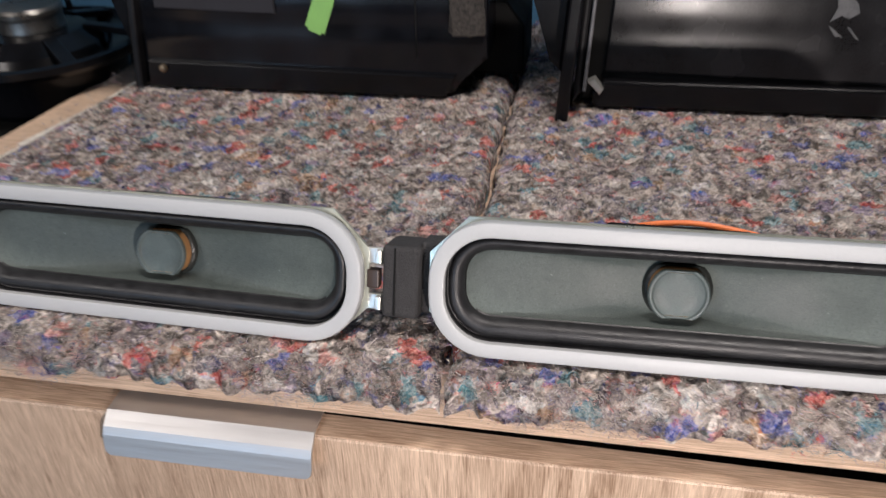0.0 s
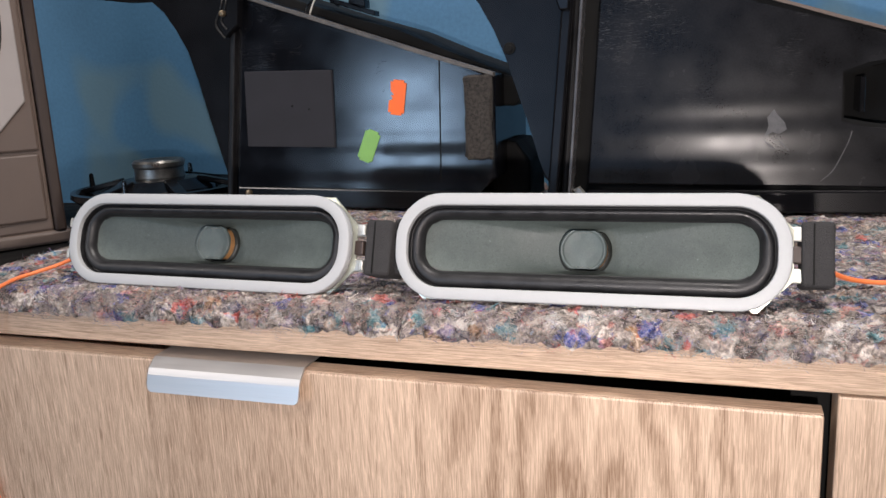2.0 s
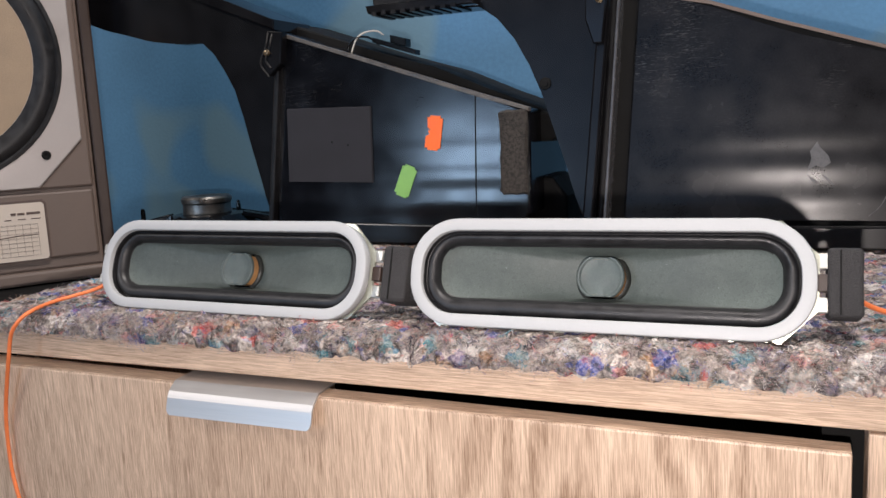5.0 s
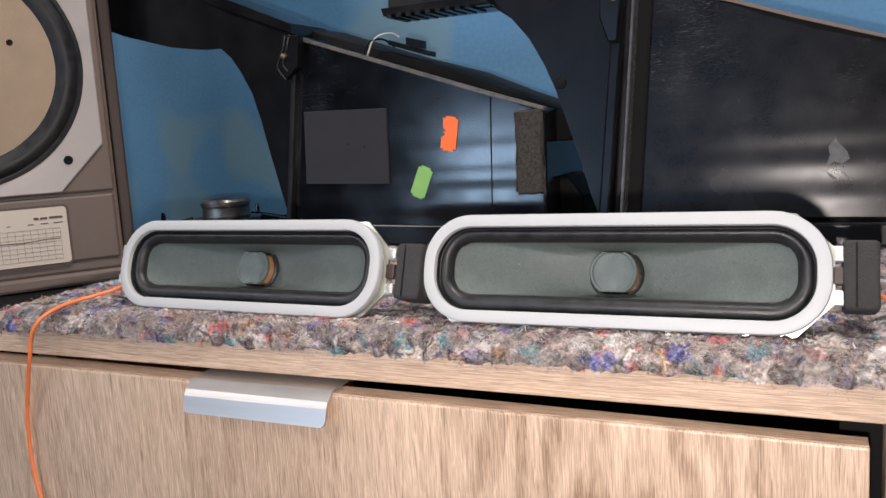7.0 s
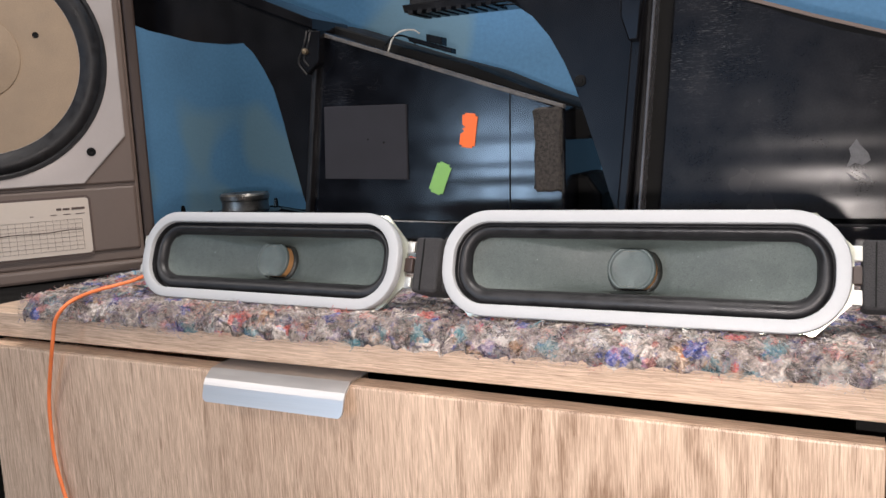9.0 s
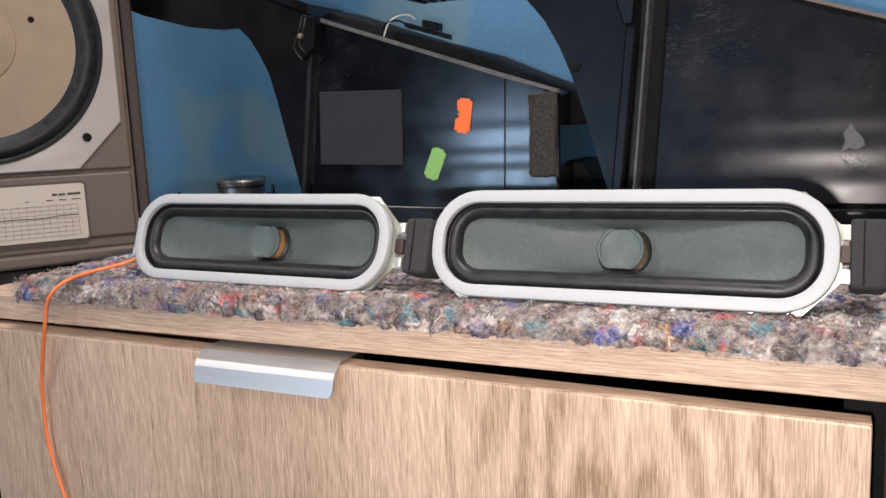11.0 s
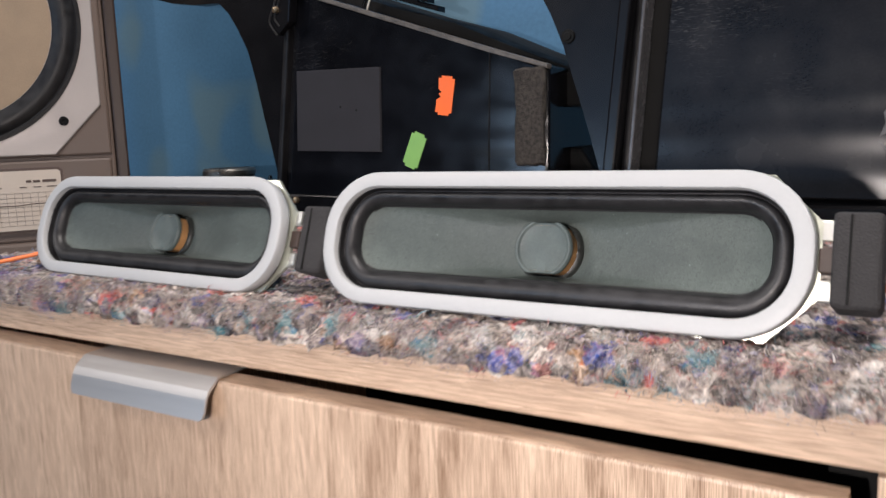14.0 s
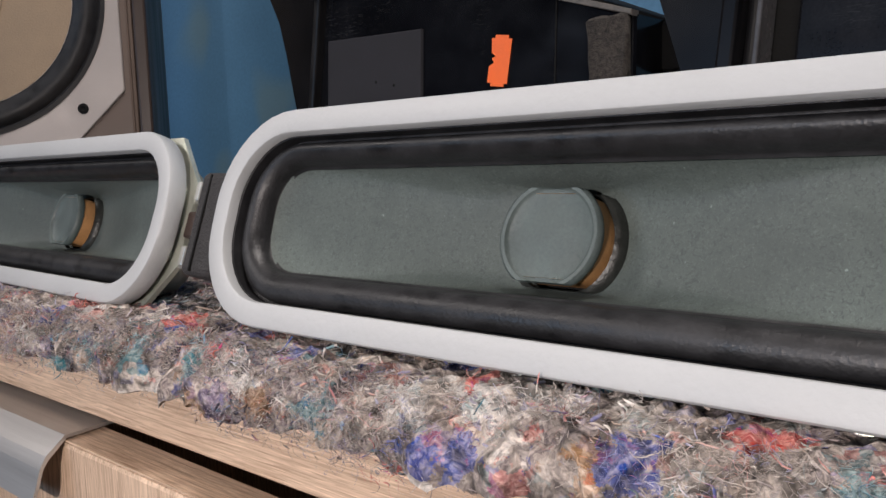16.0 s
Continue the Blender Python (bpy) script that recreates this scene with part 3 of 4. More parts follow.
def tv_driver(cx, y, z, label, pads, lean, yaw):
    """An oblong full-range driver leaning back on its magnet: white gasket, black roll, paper cone, coil former and cap, plated basket."""
    ob = thing("oblong_speaker", (cx, y, z), label, "speaker", "oblong speakers")
    ob.rotation_euler = (radians(-lean), 0, radians(yaw))
    A, B, R = 0.0846, 0.0242, 0.0216
    cz = z + B

    def at(d, dy):
        return oblong(cx, cz + 0.0010 * min(1.0, max(0.0, (d - 0.0060) / 0.004)), A - d, B - d, R - d, y + dy)
    part("gasket", rings_to_mesh(bmesh.new(), [at(0.0004, 0.0052), at(0.0, 0.0046), at(0.0, 0.0008), at(0.0003, 0.0002), at(0.0009, 0.0), at(0.0048, 0.0), at(0.0053, 0.0002), at(0.0055, 0.0007), at(0.0055, 0.0026), at(0.0050, 0.0030)]), WHITE_RUBBER, ob, "white rubber gasket", bend=45)
    roll = [at(0.0052, 0.0028), at(0.0056, 0.0030), at(0.0056, 0.0058), at(0.0061, 0.0062)]
    for k in range(13):
        t = math.pi * k / 12
        roll.append(at(0.0090 - 0.0028 * math.cos(t), 0.0062 - 0.0034 * math.sin(t) + 0.0018 * k / 12))
    roll += [at(0.0120, 0.0083), at(0.0124, 0.0086)]
    part("surround", rings_to_mesh(bmesh.new(), roll), ROLL, ob, "black rubber roll surround", bend=45)
    part("cone", cone_mesh(cx, y, cz + 0.0010, A - 0.0121, B - 0.0114, R - 0.0112, 0.0102), CONE, ob, "grey-green paper cone", bend=60)
    part("coil_former", lathe(cx, cz + 0.0006, [(0.0103, y + 0.0206), (0.0098, y + 0.0115)], 48, 0.0076, None, (False, False)), COPPER, ob, "amber coil former", bend=45)
    # the dark halo of shade about the cap, modelled as a ring
    part("shade_ring", lathe(cx, cz + 0.0006, [(0.0102, y + 0.0165), (0.0110, y + 0.0168), (0.0117, y + 0.0174), (0.0120, y + 0.0184)], 40, 0.0088, None, (False, False)), HALO_SHADE, ob, "dark ring standing for shade round the coil", bend=45)
    part("dust_cap", lathe(cx, cz + 0.0006, [(0.0101, y + 0.0130), (0.0104, y + 0.0122), (0.0103, y + 0.0113), (0.0098, y + 0.0109), (0.0091, y + 0.0110), (0.0088, y + 0.0115), (0.0084, y + 0.0118), (0.004, y + 0.0115), (0.0006, y + 0.0114)], 48, 0.0085), CAP, ob, "grey-green flat dust cap", bend=45)
    # plated flange with cut corners, and the tapered basket behind it
    flange = []
    for a, b, c, dy in ((A - 0.0035, B - 0.003, 0.0130, 0.0052), (A - 0.0030, B - 0.0025, 0.0125, 0.0066), (A + 0.0008, B + 0.0001, 0.0135, 0.0070), (A + 0.0008, B + 0.0001, 0.0135, 0.0084), (A - 0.003, B - 0.004, 0.012, 0.0090), (0.070, 0.0175, 0.009, 0.022), (0.050, 0.0120, 0.005, 0.027)):
        pts = [(a, b - c), (a - c, b), (-a + c, b), (-a, b - c), (-a, -b + c), (-a + c, -b), (a - c, -b), (a, -b + c)]
        flange.append([(cx + px, y + dy, cz + pz) for px, pz in pts])
    basket = part("basket", rings_to_mesh(bmesh.new(), flange, False, True), ZINC, ob, "zinc-plated steel basket")
    part("magnet", block(cx - 0.026, cx + 0.026, y + 0.024, y + 0.036, cz - 0.0160, cz + 0.0195, 0.002), BLACK_MATT, ob, "black magnet housing")
    hidden = [side for side, near, far, front in pads if front > 0.008]
    for side in (-1, 1):
        if side in hidden:
            continue
        x = cx + side * A
        for dz in (-0.0085, 0.0085):
            tab = block(min(x - side * 0.004, x + side * 0.0060), max(x - side * 0.004, x + side * 0.0060), y + 0.0072, y + 0.0088, cz + dz - 0.0030, cz + dz + 0.0030, 0.0005)
            block(min(x + side * 0.0036, x + side * 0.0058), max(x + side * 0.0036, x + side * 0.0058), y + 0.0050, y + 0.0085, cz + dz - 0.0026, cz + dz + 0.0026, 0.0005, tab)
            part("terminal", tab, TIN, basket, "bright metal lug")
        part("lug_block", block(min(x, x + side * 0.0046), max(x, x + side * 0.0046), y + 0.0066, y + 0.011, cz - 0.0035, cz + 0.0035, 0.0006), BROWN_SIDE, basket, "brown solder block")
    for side, near, far, front in pads:
        x0, x1 = sorted((cx + side * (A + near), cx + side * (A + far)))
        bm = block(x0, x1, y + front, y + 0.023, cz - 0.0132, cz + 0.0135, 0.0018, None, 3)
        bmesh.ops.subdivide_edges(bm, edges=bm.edges, cuts=2, use_grid_fill=True)
        for v in bm.verts:
            v.co += Vector((0.0005 * noise.noise(v.co * 260), 0.0005 * noise.noise(v.co * 240 + Vector((5, 0, 0))), 0))
        pad = part("foam_pad", bm, FOAM, ob, "dark grey foam end pad")
        xm = x0 + (x1 - x0) * 0.36
        part("seam", block(xm - 0.0003, xm + 0.0003, y + front - 0.0005, y + front + 0.001, cz - 0.0122, cz + 0.0125), BLACK_MATT, pad)
    return ob


tv_driver(0.0164, -0.0106, FELT_TOP + 0.0000, "white-edged oblong speaker beside the orange wire", ((1, 0.0062, 0.0198, 0.0045),), 20.0, -2.0)
tv_driver(0.2104, -0.0140, FELT_TOP + 0.0012, "white-edged oblong speaker with two foam pads", ((-1, -0.0090, 0.0048, 0.0100), (1, 0.0035, 0.0160, 0.004)), 18.5, 0.3)


# ---- black moulded enclosures at the back ----
def tag_sticker(cx, cz, w, h, turn, y, lean, z_ref, mat, name, parent, label, bite):
    """A price sticker with stepped ends, torn at one side."""
    pts = [(-w / 2 + 0.0022, h / 2), (w / 2 - 0.0022, h / 2), (w / 2 - 0.0022, h / 2 - 0.0016), (w / 2, h / 2 - 0.0016), (w / 2, -h / 2 + 0.0016), (w / 2 - 0.002, -h / 2 + 0.0016), (w / 2 - 0.002, -h / 2),
           (-w / 2 + 0.0022, -h / 2), (-w / 2 + 0.0022, -h / 2 + 0.0016), (-w / 2, -h / 2 + 0.0016)]
    if bite:
        pts += [(-w / 2, -0.003), (-w / 2 + 0.003, -0.001), (-w / 2 + 0.0012, 0.001), (-w / 2 + 0.0035, 0.002), (-w / 2 + 0.0008, 0.004)]
    pts += [(-w / 2, h / 2 - 0.0016), (-w / 2 + 0.0022, h / 2 - 0.0016)]
    c, s = math.cos(radians(turn)), math.sin(radians(turn))
    out = [(cx + px * c - pz * s, cz + px * s + pz * c) for px, pz in pts]
    part(name, slab(out, y, y + 0.0004, lean, z_ref), mat, parent, label)


# first enclosure
Z0, LEAN1, Y1 = 0.785, 0.055, 0.219
enc1 = thing("car_speaker_enclosure", (0.0, 0.26, FELT_TOP - 0.001), "black plastic enclosure with grey pad and price stickers", "speaker enclosure", "black enclosures")
part("body", slab([(-0.104, Z0 - 0.001), (0.094, Z0 - 0.001), (0.103, 0.800), (0.1145, 0.806), (0.1145, 0.8795), (0.074, 0.8925), (-0.086, 0.950), (-0.094, 0.948)], Y1, Y1 + 0.10, LEAN1, Z0, 0.0025), BLACK, enc1)
part("lower_rail", slab([(-0.100, Z0 - 0.001), (0.090, Z0 - 0.001), (0.096, 0.797), (-0.098, 0.801)], Y1 - 0.004, Y1 + 0.002, LEAN1, Z0, 0.0012), BLACK_PLAIN, enc1)
part("edge_bead", slab([(-0.1085, Z0 - 0.001), (-0.1035, Z0 - 0.001), (-0.0865, 0.949), (-0.0915, 0.951)], Y1 - 0.006, Y1 + 0.02, LEAN1, Z0, 0.0015), BLACK_SATIN, enc1)
part("top_lip", slab([(-0.094, 0.949), (0.074, 0.8915), (0.1145, 0.8785), (0.1145, 0.8812), (0.074, 0.8945), (-0.094, 0.952)], Y1 - 0.003, Y1 + 0.004, LEAN1, Z0, 0.0006), WORN, enc1)
part("upper_cover", slab([(-0.110, 0.964), (-0.02, 0.932), (0.03, 0.9165), (0.074, 0.8970), (0.122, 0.878), (0.122, 0.870), (0.06, 0.880), (-0.11, 0.935)], Y1 + 0.03, Y1 + 0.11, LEAN1, Z0, 0.002), BLACK_MATT, enc1)
part("cover_rib", slab([(-0.035, 0.946), (0.004, 0.933), (0.004, 0.929), (-0.035, 0.942)], Y1 + 0.05, Y1 + 0.06, LEAN1, Z0, 0.0006), BLACK_PLAIN, enc1)
part("cover_rib", slab([(-0.016, 0.940), (-0.002, 0.9355), (-0.002, 0.942), (-0.016, 0.946)], Y1 + 0.045, Y1 + 0.055, LEAN1, Z0, 0.0006), BLACK_PLAIN, enc1)
part("tail_block", slab([(0.100, 0.784), (0.1315, 0.784), (0.1315, 0.815), (0.121, 0.829), (0.100, 0.832)], Y1 + 0.035, Y1 + 0.09, 0.03, Z0, 0.003), BLACK_MATT, enc1)
part("tail_arm", slab([(0.108, 0.856), (0.122, 0.856), (0.134, 0.864), (0.134, 0.876), (0.108, 0.880)], Y1 + 0.03, Y1 + 0.08, 0.03, Z0, 0.002), BLACK_MATT, enc1)
fin1 = [(-0.1085, 0.800), (-0.114, 0.818), (-0.1195, 0.838), (-0.126, 0.860), (-0.133, 0.886), (-0.1405, 0.909), (-0.149, 0.927), (-0.159, 0.941), (-0.170, 0.9505), (-0.196, 0.9505), (-0.225, 0.955), (-0.279, 0.970), (-0.320, 0.985), (-0.320, 1.065), (-0.168, 0.986), (-0.094, 0.953)]
part("fin", slab(fin1, Y1 + 0.004, Y1 + 0.016, LEAN1, Z0, 0.0015), BLACK_PLAIN, enc1)
part("fin_flange", slab([(-0.094, 0.953), (-0.168, 0.983), (-0.320, 1.055), (-0.320, 1.064), (-0.168, 0.992), (-0.094, 0.961)], Y1 - 0.004, Y1 + 0.05, LEAN1, Z0, 0.001), BLACK_GLOSS, enc1)
bracket = part("hinge_bracket", slab([(-0.0934, 0.9511), (-0.0815, 0.9500), (-0.0840, 0.9251), (-0.0949, 0.9165), (-0.1022, 0.9265), (-0.0967, 0.9385)], Y1 - 0.0115, Y1 - 0.004, LEAN1, Z0, 0.0012), BLACK_PLAIN, enc1)
for line in ([(-0.0938, 0.9505), (-0.0972, 0.9385), (-0.1024, 0.9268), (-0.0952, 0.9162)], [(-0.0905, 0.9490), (-0.0935, 0.9385), (-0.0972, 0.9290), (-0.0930, 0.9225)]):
    part("bracket_rim", tube([(x, Y1 - 0.0118 + LEAN1 * (z - Z0), z) for x, z in line], 0.0008, 6), BLACK_SATIN, bracket)
part("grey_pad", slab([(-0.0875, 0.8325), (-0.0115, 0.8305), (-0.0115, 0.8885), (-0.0865, 0.8905)], Y1 - 0.0022, Y1 + 0.002, LEAN1, Z0, 0.0005), GREY_PAD, enc1, "square dark grey felt pad")
for x, z in ((-0.0460, 0.8628), (-0.0318, 0.8600)):
    part("pin_hole", lathe(x, z, [(0.0003, Y1 - 0.0025 + LEAN1 * (z - Z0)), (0.0008, Y1 - 0.0024 + LEAN1 * (z - Z0)), (0.0009, Y1 - 0.0015 + LEAN1 * (z - Z0))], 10), BLACK_MATT, enc1)
foam_bm = block(0.0932, 0.1128, Y1 - 0.005, Y1 + 0.006, 0.8205, 0.8795, 0.0012, None, 1)
bmesh.ops.subdivide_edges(foam_bm, edges=foam_bm.edges, cuts=6, use_grid_fill=True)
for v in foam_bm.verts:
    v.co += Vector((0.0022 * noise.noise(v.co * 420), 0.001 * noise.noise(v.co * 350 + Vector((9, 0, 0))) + LEAN1 * (v.co.z - Z0), 0.0014 * noise.noise(v.co * 300 + Vector((0, 7, 0)))))
part("foam_strip", foam_bm, FOAM_BROWN, enc1, "crumbling brown foam strip")
for sx, sz, sy in ((-0.0955, 0.9345, -0.0135), (-0.0875, 0.7965, -0.006)):
    part("screw", lathe(sx, sz, [(0.0008, Y1 + sy - 0.0012 + LEAN1 * (sz - Z0)), (0.0022, Y1 + sy - 0.0006 + LEAN1 * (sz - Z0)), (0.0026, Y1 + sy + 0.0018 + LEAN1 * (sz - Z0))], 16), BRASS, enc1, "brass screw")
part("seam", slab([(0.0722, 0.806), (0.0730, 0.806), (0.0742, 0.8915), (0.0734, 0.8915)], Y1 - 0.0005, Y1 + 0.002, LEAN1, Z0), BLACK_MATT, enc1)
tag_sticker(0.0405, 0.8662, 0.0125, 0.0255, -8, Y1 - 0.0008, LEAN1, Z0, ORANGE_TAG, "orange_sticker", enc1, "torn orange price sticker", True)
tag_sticker(0.0160, 0.8310, 0.0125, 0.0245, -22, Y1 - 0.0008, LEAN1, Z0, GREEN_TAG, "green_sticker", enc1, "green price sticker", False)
part("wire_stub", tube([(-0.0418, Y1 + 0.03, 0.9310), (-0.0410, Y1 + 0.03, 0.9375), (-0.0335, Y1 + 0.03, 0.9432), (-0.0240, Y1 + 0.032, 0.9430), (-0.0155, Y1 + 0.034, 0.9365)], 0.0009, 6), BLACK_PLAIN, enc1, bend=70)
part("wire_stub", tube([(-0.0385, Y1 + 0.03, 0.9330), (-0.0335, Y1 + 0.03, 0.9425), (-0.0257, Y1 + 0.03, 0.9468), (-0.0165, Y1 + 0.032, 0.9472), (-0.0115, Y1 + 0.034, 0.9440)], 0.0007, 6), WHITE_WIRE, enc1, bend=70)

# second enclosure
LEAN2, Y2 = 0.11, 0.218
enc2 = thing("car_speaker_enclosure", (0.28, 0.26, FELT_TOP - 0.001), "scuffed black plastic enclosure standing upright", "speaker enclosure", "black enclosures")
part("body", slab([(0.167, Z0 - 0.001), (0.380, Z0 - 0.001), (0.385, 0.838), (0.352, 0.838), (0.338, 0.841), (0.338, 0.872), (0.352, 0.876), (0.392, 0.880), (0.392, 0.886), (0.338, 0.904), (0.275, 0.926), (0.235, 0.941), (0.185, 0.953), (0.174, 0.953)], Y2, Y2 + 0.10, LEAN2, Z0, 0.0025), BLACK_MATT, enc2)
part("front_panel", slab([(0.1806, 0.8025), (0.372, 0.7995), (0.3745, 0.836), (0.352, 0.8375), (0.3375, 0.8405), (0.3375, 0.8725), (0.352, 0.8765), (0.390, 0.8805), (0.390, 0.8840), (0.338, 0.9015), (0.2892, 0.9165), (0.2633, 0.9268), (0.2381, 0.9380), (0.212, 0.9465), (0.1895, 0.9505)], Y2 - 0.0035, Y2 + 0.002, LEAN2, Z0, 0.0012), BLACK_DUSTY, enc2)
part("slot_rib", slab([(0.350, 0.846), (0.353, 0.846), (0.353, 0.868), (0.350, 0.868)], Y2 + 0.004, Y2 + 0.032, LEAN2, Z0, 0.0005), BLACK_GLOSS, enc2)
part("notch_backing", slab([(0.336, 0.835), (0.372, 0.835), (0.372, 0.880), (0.336, 0.880)], Y2 + 0.03, Y2 + 0.06, LEAN2, Z0), BLACK_MATT, enc2)
part("lower_rail", slab([(0.176, Z0 - 0.001), (0.376, Z0 - 0.001), (0.376, 0.7985), (0.181, 0.7985), (0.174, 0.792)], Y2 - 0.008, Y2 + 0.002, LEAN2, Z0, 0.0015), BLACK_PLAIN, enc2)
part("top_lip", slab([(0.185, 0.9525), (0.235, 0.9405), (0.275, 0.9255), (0.338, 0.9035), (0.392, 0.8855), (0.392, 0.8875), (0.338, 0.9057), (0.275, 0.9278), (0.235, 0.943), (0.185, 0.955)], Y2 - 0.002, Y2 + 0.004, LEAN2, Z0, 0.0005), TAUPE, enc2)
part("edge_rail", slab([(0.1555, Z0 - 0.004), (0.1625, Z0 - 0.004), (0.1765, 0.962), (0.1690, 0.962)], Y2 - 0.026, Y2 + 0.03, LEAN2, Z0, 0.0014), BLACK_PLAIN, enc2)
part("edge_bead", slab([(0.1640, Z0 + 0.004), (0.1690, Z0 + 0.010), (0.1790, 0.962), (0.1745, 0.962)], Y2 - 0.016, Y2 + 0.012, LEAN2, Z0, 0.0018), BLACK_SATIN, enc2)
# highlight of the rail, added as a thin strip of paler grey
part("glint_strip", slab([(0.1694, Z0 + 0.012), (0.1716, Z0 + 0.012), (0.1815, 0.962), (0.1795, 0.962)], Y2 - 0.0195, Y2 - 0.004, LEAN2, Z0, 0.0006), GLINT_GREY, enc2, "grey strip standing for a highlight along the rail")
fin2 = [(0.1565, 0.800), (0.150, 0.806), (0.1465, 0.818), (0.139, 0.842), (0.130, 0.868), (0.1215, 0.892), (0.113, 0.911), (0.102, 0.930), (0.090, 0.9465), (0.076, 0.9565), (-0.006, 0.9580), (-0.012, 0.962), (-0.012, 1.06), (0.090, 1.02), (0.171, 0.985)]
part("fin", slab(fin2, Y2 + 0.0, Y2 + 0.012, LEAN2, Z0, 0.0015), BLACK_PLAIN, enc2)
part("fin_flange", slab([(0.076, 0.9560), (-0.010, 0.9570), (-0.012, 0.9630), (0.072, 0.9630)], Y2 - 0.012, Y2 + 0.03, LEAN2, Z0, 0.001), BLACK_GLOSS, enc2)
for k in range(9):
    part("rib", slab([(-0.006 + 0.008 * k, 0.9550), (-0.002 + 0.008 * k, 0.9550), (-0.002 + 0.008 * k, 0.9580), (-0.006 + 0.008 * k, 0.9580)], Y2 - 0.013, Y2 + 0.02, LEAN2, Z0), BLACK_PLAIN, enc2)
part("boss", lathe(0.1248, 0.897, [(0.0022, Y2 + 0.010), (0.0026, Y2 + 0.0108), (0.0040, Y2 + 0.0108), (0.0043, Y2 + 0.0118), (0.0043, Y2 + 0.016)], 24), BLACK_MATT, enc2)
part("hinge_plate", slab([(0.160, 0.935), (0.1655, 0.919), (0.1715, 0.919), (0.1745, 0.950), (0.160, 0.956)], Y2 - 0.031, Y2 - 0.024, LEAN2, Z0, 0.001), BLACK_GLOSS, enc2)
part("screw", lathe(0.1695, 0.947, [(0.0008, Y2 - 0.015), (0.0024, Y2 - 0.0142), (0.0026, Y2 - 0.011)], 16), BRASS, enc2, "brass screw")
part("corner_clip", slab([(0.172, 0.7995), (0.176, 0.8015), (0.181, 0.7955), (0.179, 0.7925)], Y2 - 0.012, Y2 - 0.006, LEAN2, Z0, 0.0006), TIN, enc2)

SCUFF = material("pale_scuff", (0.085, 0.085, 0.088), 0.5, 0, 0.35, 220, 0.6, 900)
for pts in ([(0.291, 0.8315), (0.2935, 0.8385), (0.2925, 0.8435), (0.2965, 0.8490), (0.2985, 0.8455), (0.3030, 0.8405), (0.3045, 0.8360), (0.3000, 0.8330), (0.2960, 0.8345)], [(0.2905, 0.8295), (0.2935, 0.8275), (0.2985, 0.8235), (0.2945, 0.8240)], [(0.2995, 0.8290), (0.3010, 0.8285), (0.3065, 0.8225), (0.3050, 0.8228)]):
    part("scuff_mark", slab([(x + 0.003, z + 0.001) for x, z in pts], Y2 - 0.0038, Y2 - 0.0030, LEAN2, Z0), SCUFF, enc2, "pale scraped patch")

part("crack", tube([(x, Y2 - 0.0034 + LEAN2 * (z - Z0), z) for x, z in ((0.3452, 0.8352), (0.3440, 0.8300), (0.3413, 0.8232), (0.3354, 0.8110), (0.3287, 0.8042))], 0.00035, 5), SCUFF, enc2, "pale curved scratch")

# ---- woofer lying magnet up beside the sideboard ----
WX, WY = -0.213, 0.270
woofer = thing("woofer", (WX, WY, LEDGE), "black woofer lying face down with its magnet up", "woofer")
part("basket_rim", lathe_up(WX, WY, [(0.050, LEDGE), (0.056, 0.758), (0.060, 0.782), (0.072, 0.786), (0.0765, 0.790), (0.0762, 0.7945), (0.072, 0.7950), (0.067, 0.790), (0.050, 0.788)], 56), BLACK_PLAIN, woofer)
part("hub", lathe_up(WX, WY, [(0.052, 0.784), (0.047, 0.793), (0.040, 0.797), (0.034, 0.801), (0.028, 0.802)], 40), BLACK_PLAIN, woofer)
part("magnet", lathe_up(WX, WY, [(0.0215, 0.800), (0.0222, 0.803), (0.0215, 0.806), (0.0215, 0.811), (0.0226, 0.8125), (0.0229, 0.8160), (0.0214, 0.8180), (0.017, 0.8180), (0.015, 0.8168), (0.005, 0.8168)], 48), material("dull_iron", (0.20, 0.19, 0.175), 0.36, 0.8, 0.35, 120, 0.3, 700), woofer, "dull iron magnet")
for k in range(6):
    a = radians(60 * k + 20)
    bm = bmesh.new()
    for v in block(0.034, 0.074, -0.005, 0.005, 0.789, 0.794, 0.001, bm).verts:
        v.co = Vector((WX + v.co.x * math.cos(a) - v.co.y * math.sin(a), WY + v.co.x * math.sin(a) + v.co.y * math.cos(a), v.co.z + (0.074 - v.co.x) * 0.22))
    part("spoke", bm, BLACK_PLAIN, woofer)
for k in range(4):
    a = radians(90 * k + 12)
    part("post", lathe_up(WX + 0.066 * math.cos(a), WY + 0.066 * math.sin(a), [(0.0026, 0.793), (0.0022, 0.803), (0.0018, 0.8065), (0.0008, 0.8075)], 12), BLACK_PLAIN, woofer)

# ---- hi-fi loudspeaker, turned towards the middle of the sideboard ----
EX, EY = -0.274, 0.214
hifi = thing("hifi_loudspeaker", (EX, EY, LEDGE), "brown hi-fi loudspeaker with a tan woofer cone", "loudspeaker")
hifi.rotation_euler = (0, 0, radians(55))
HW = 0.257


def hx(s):
    return EX - s


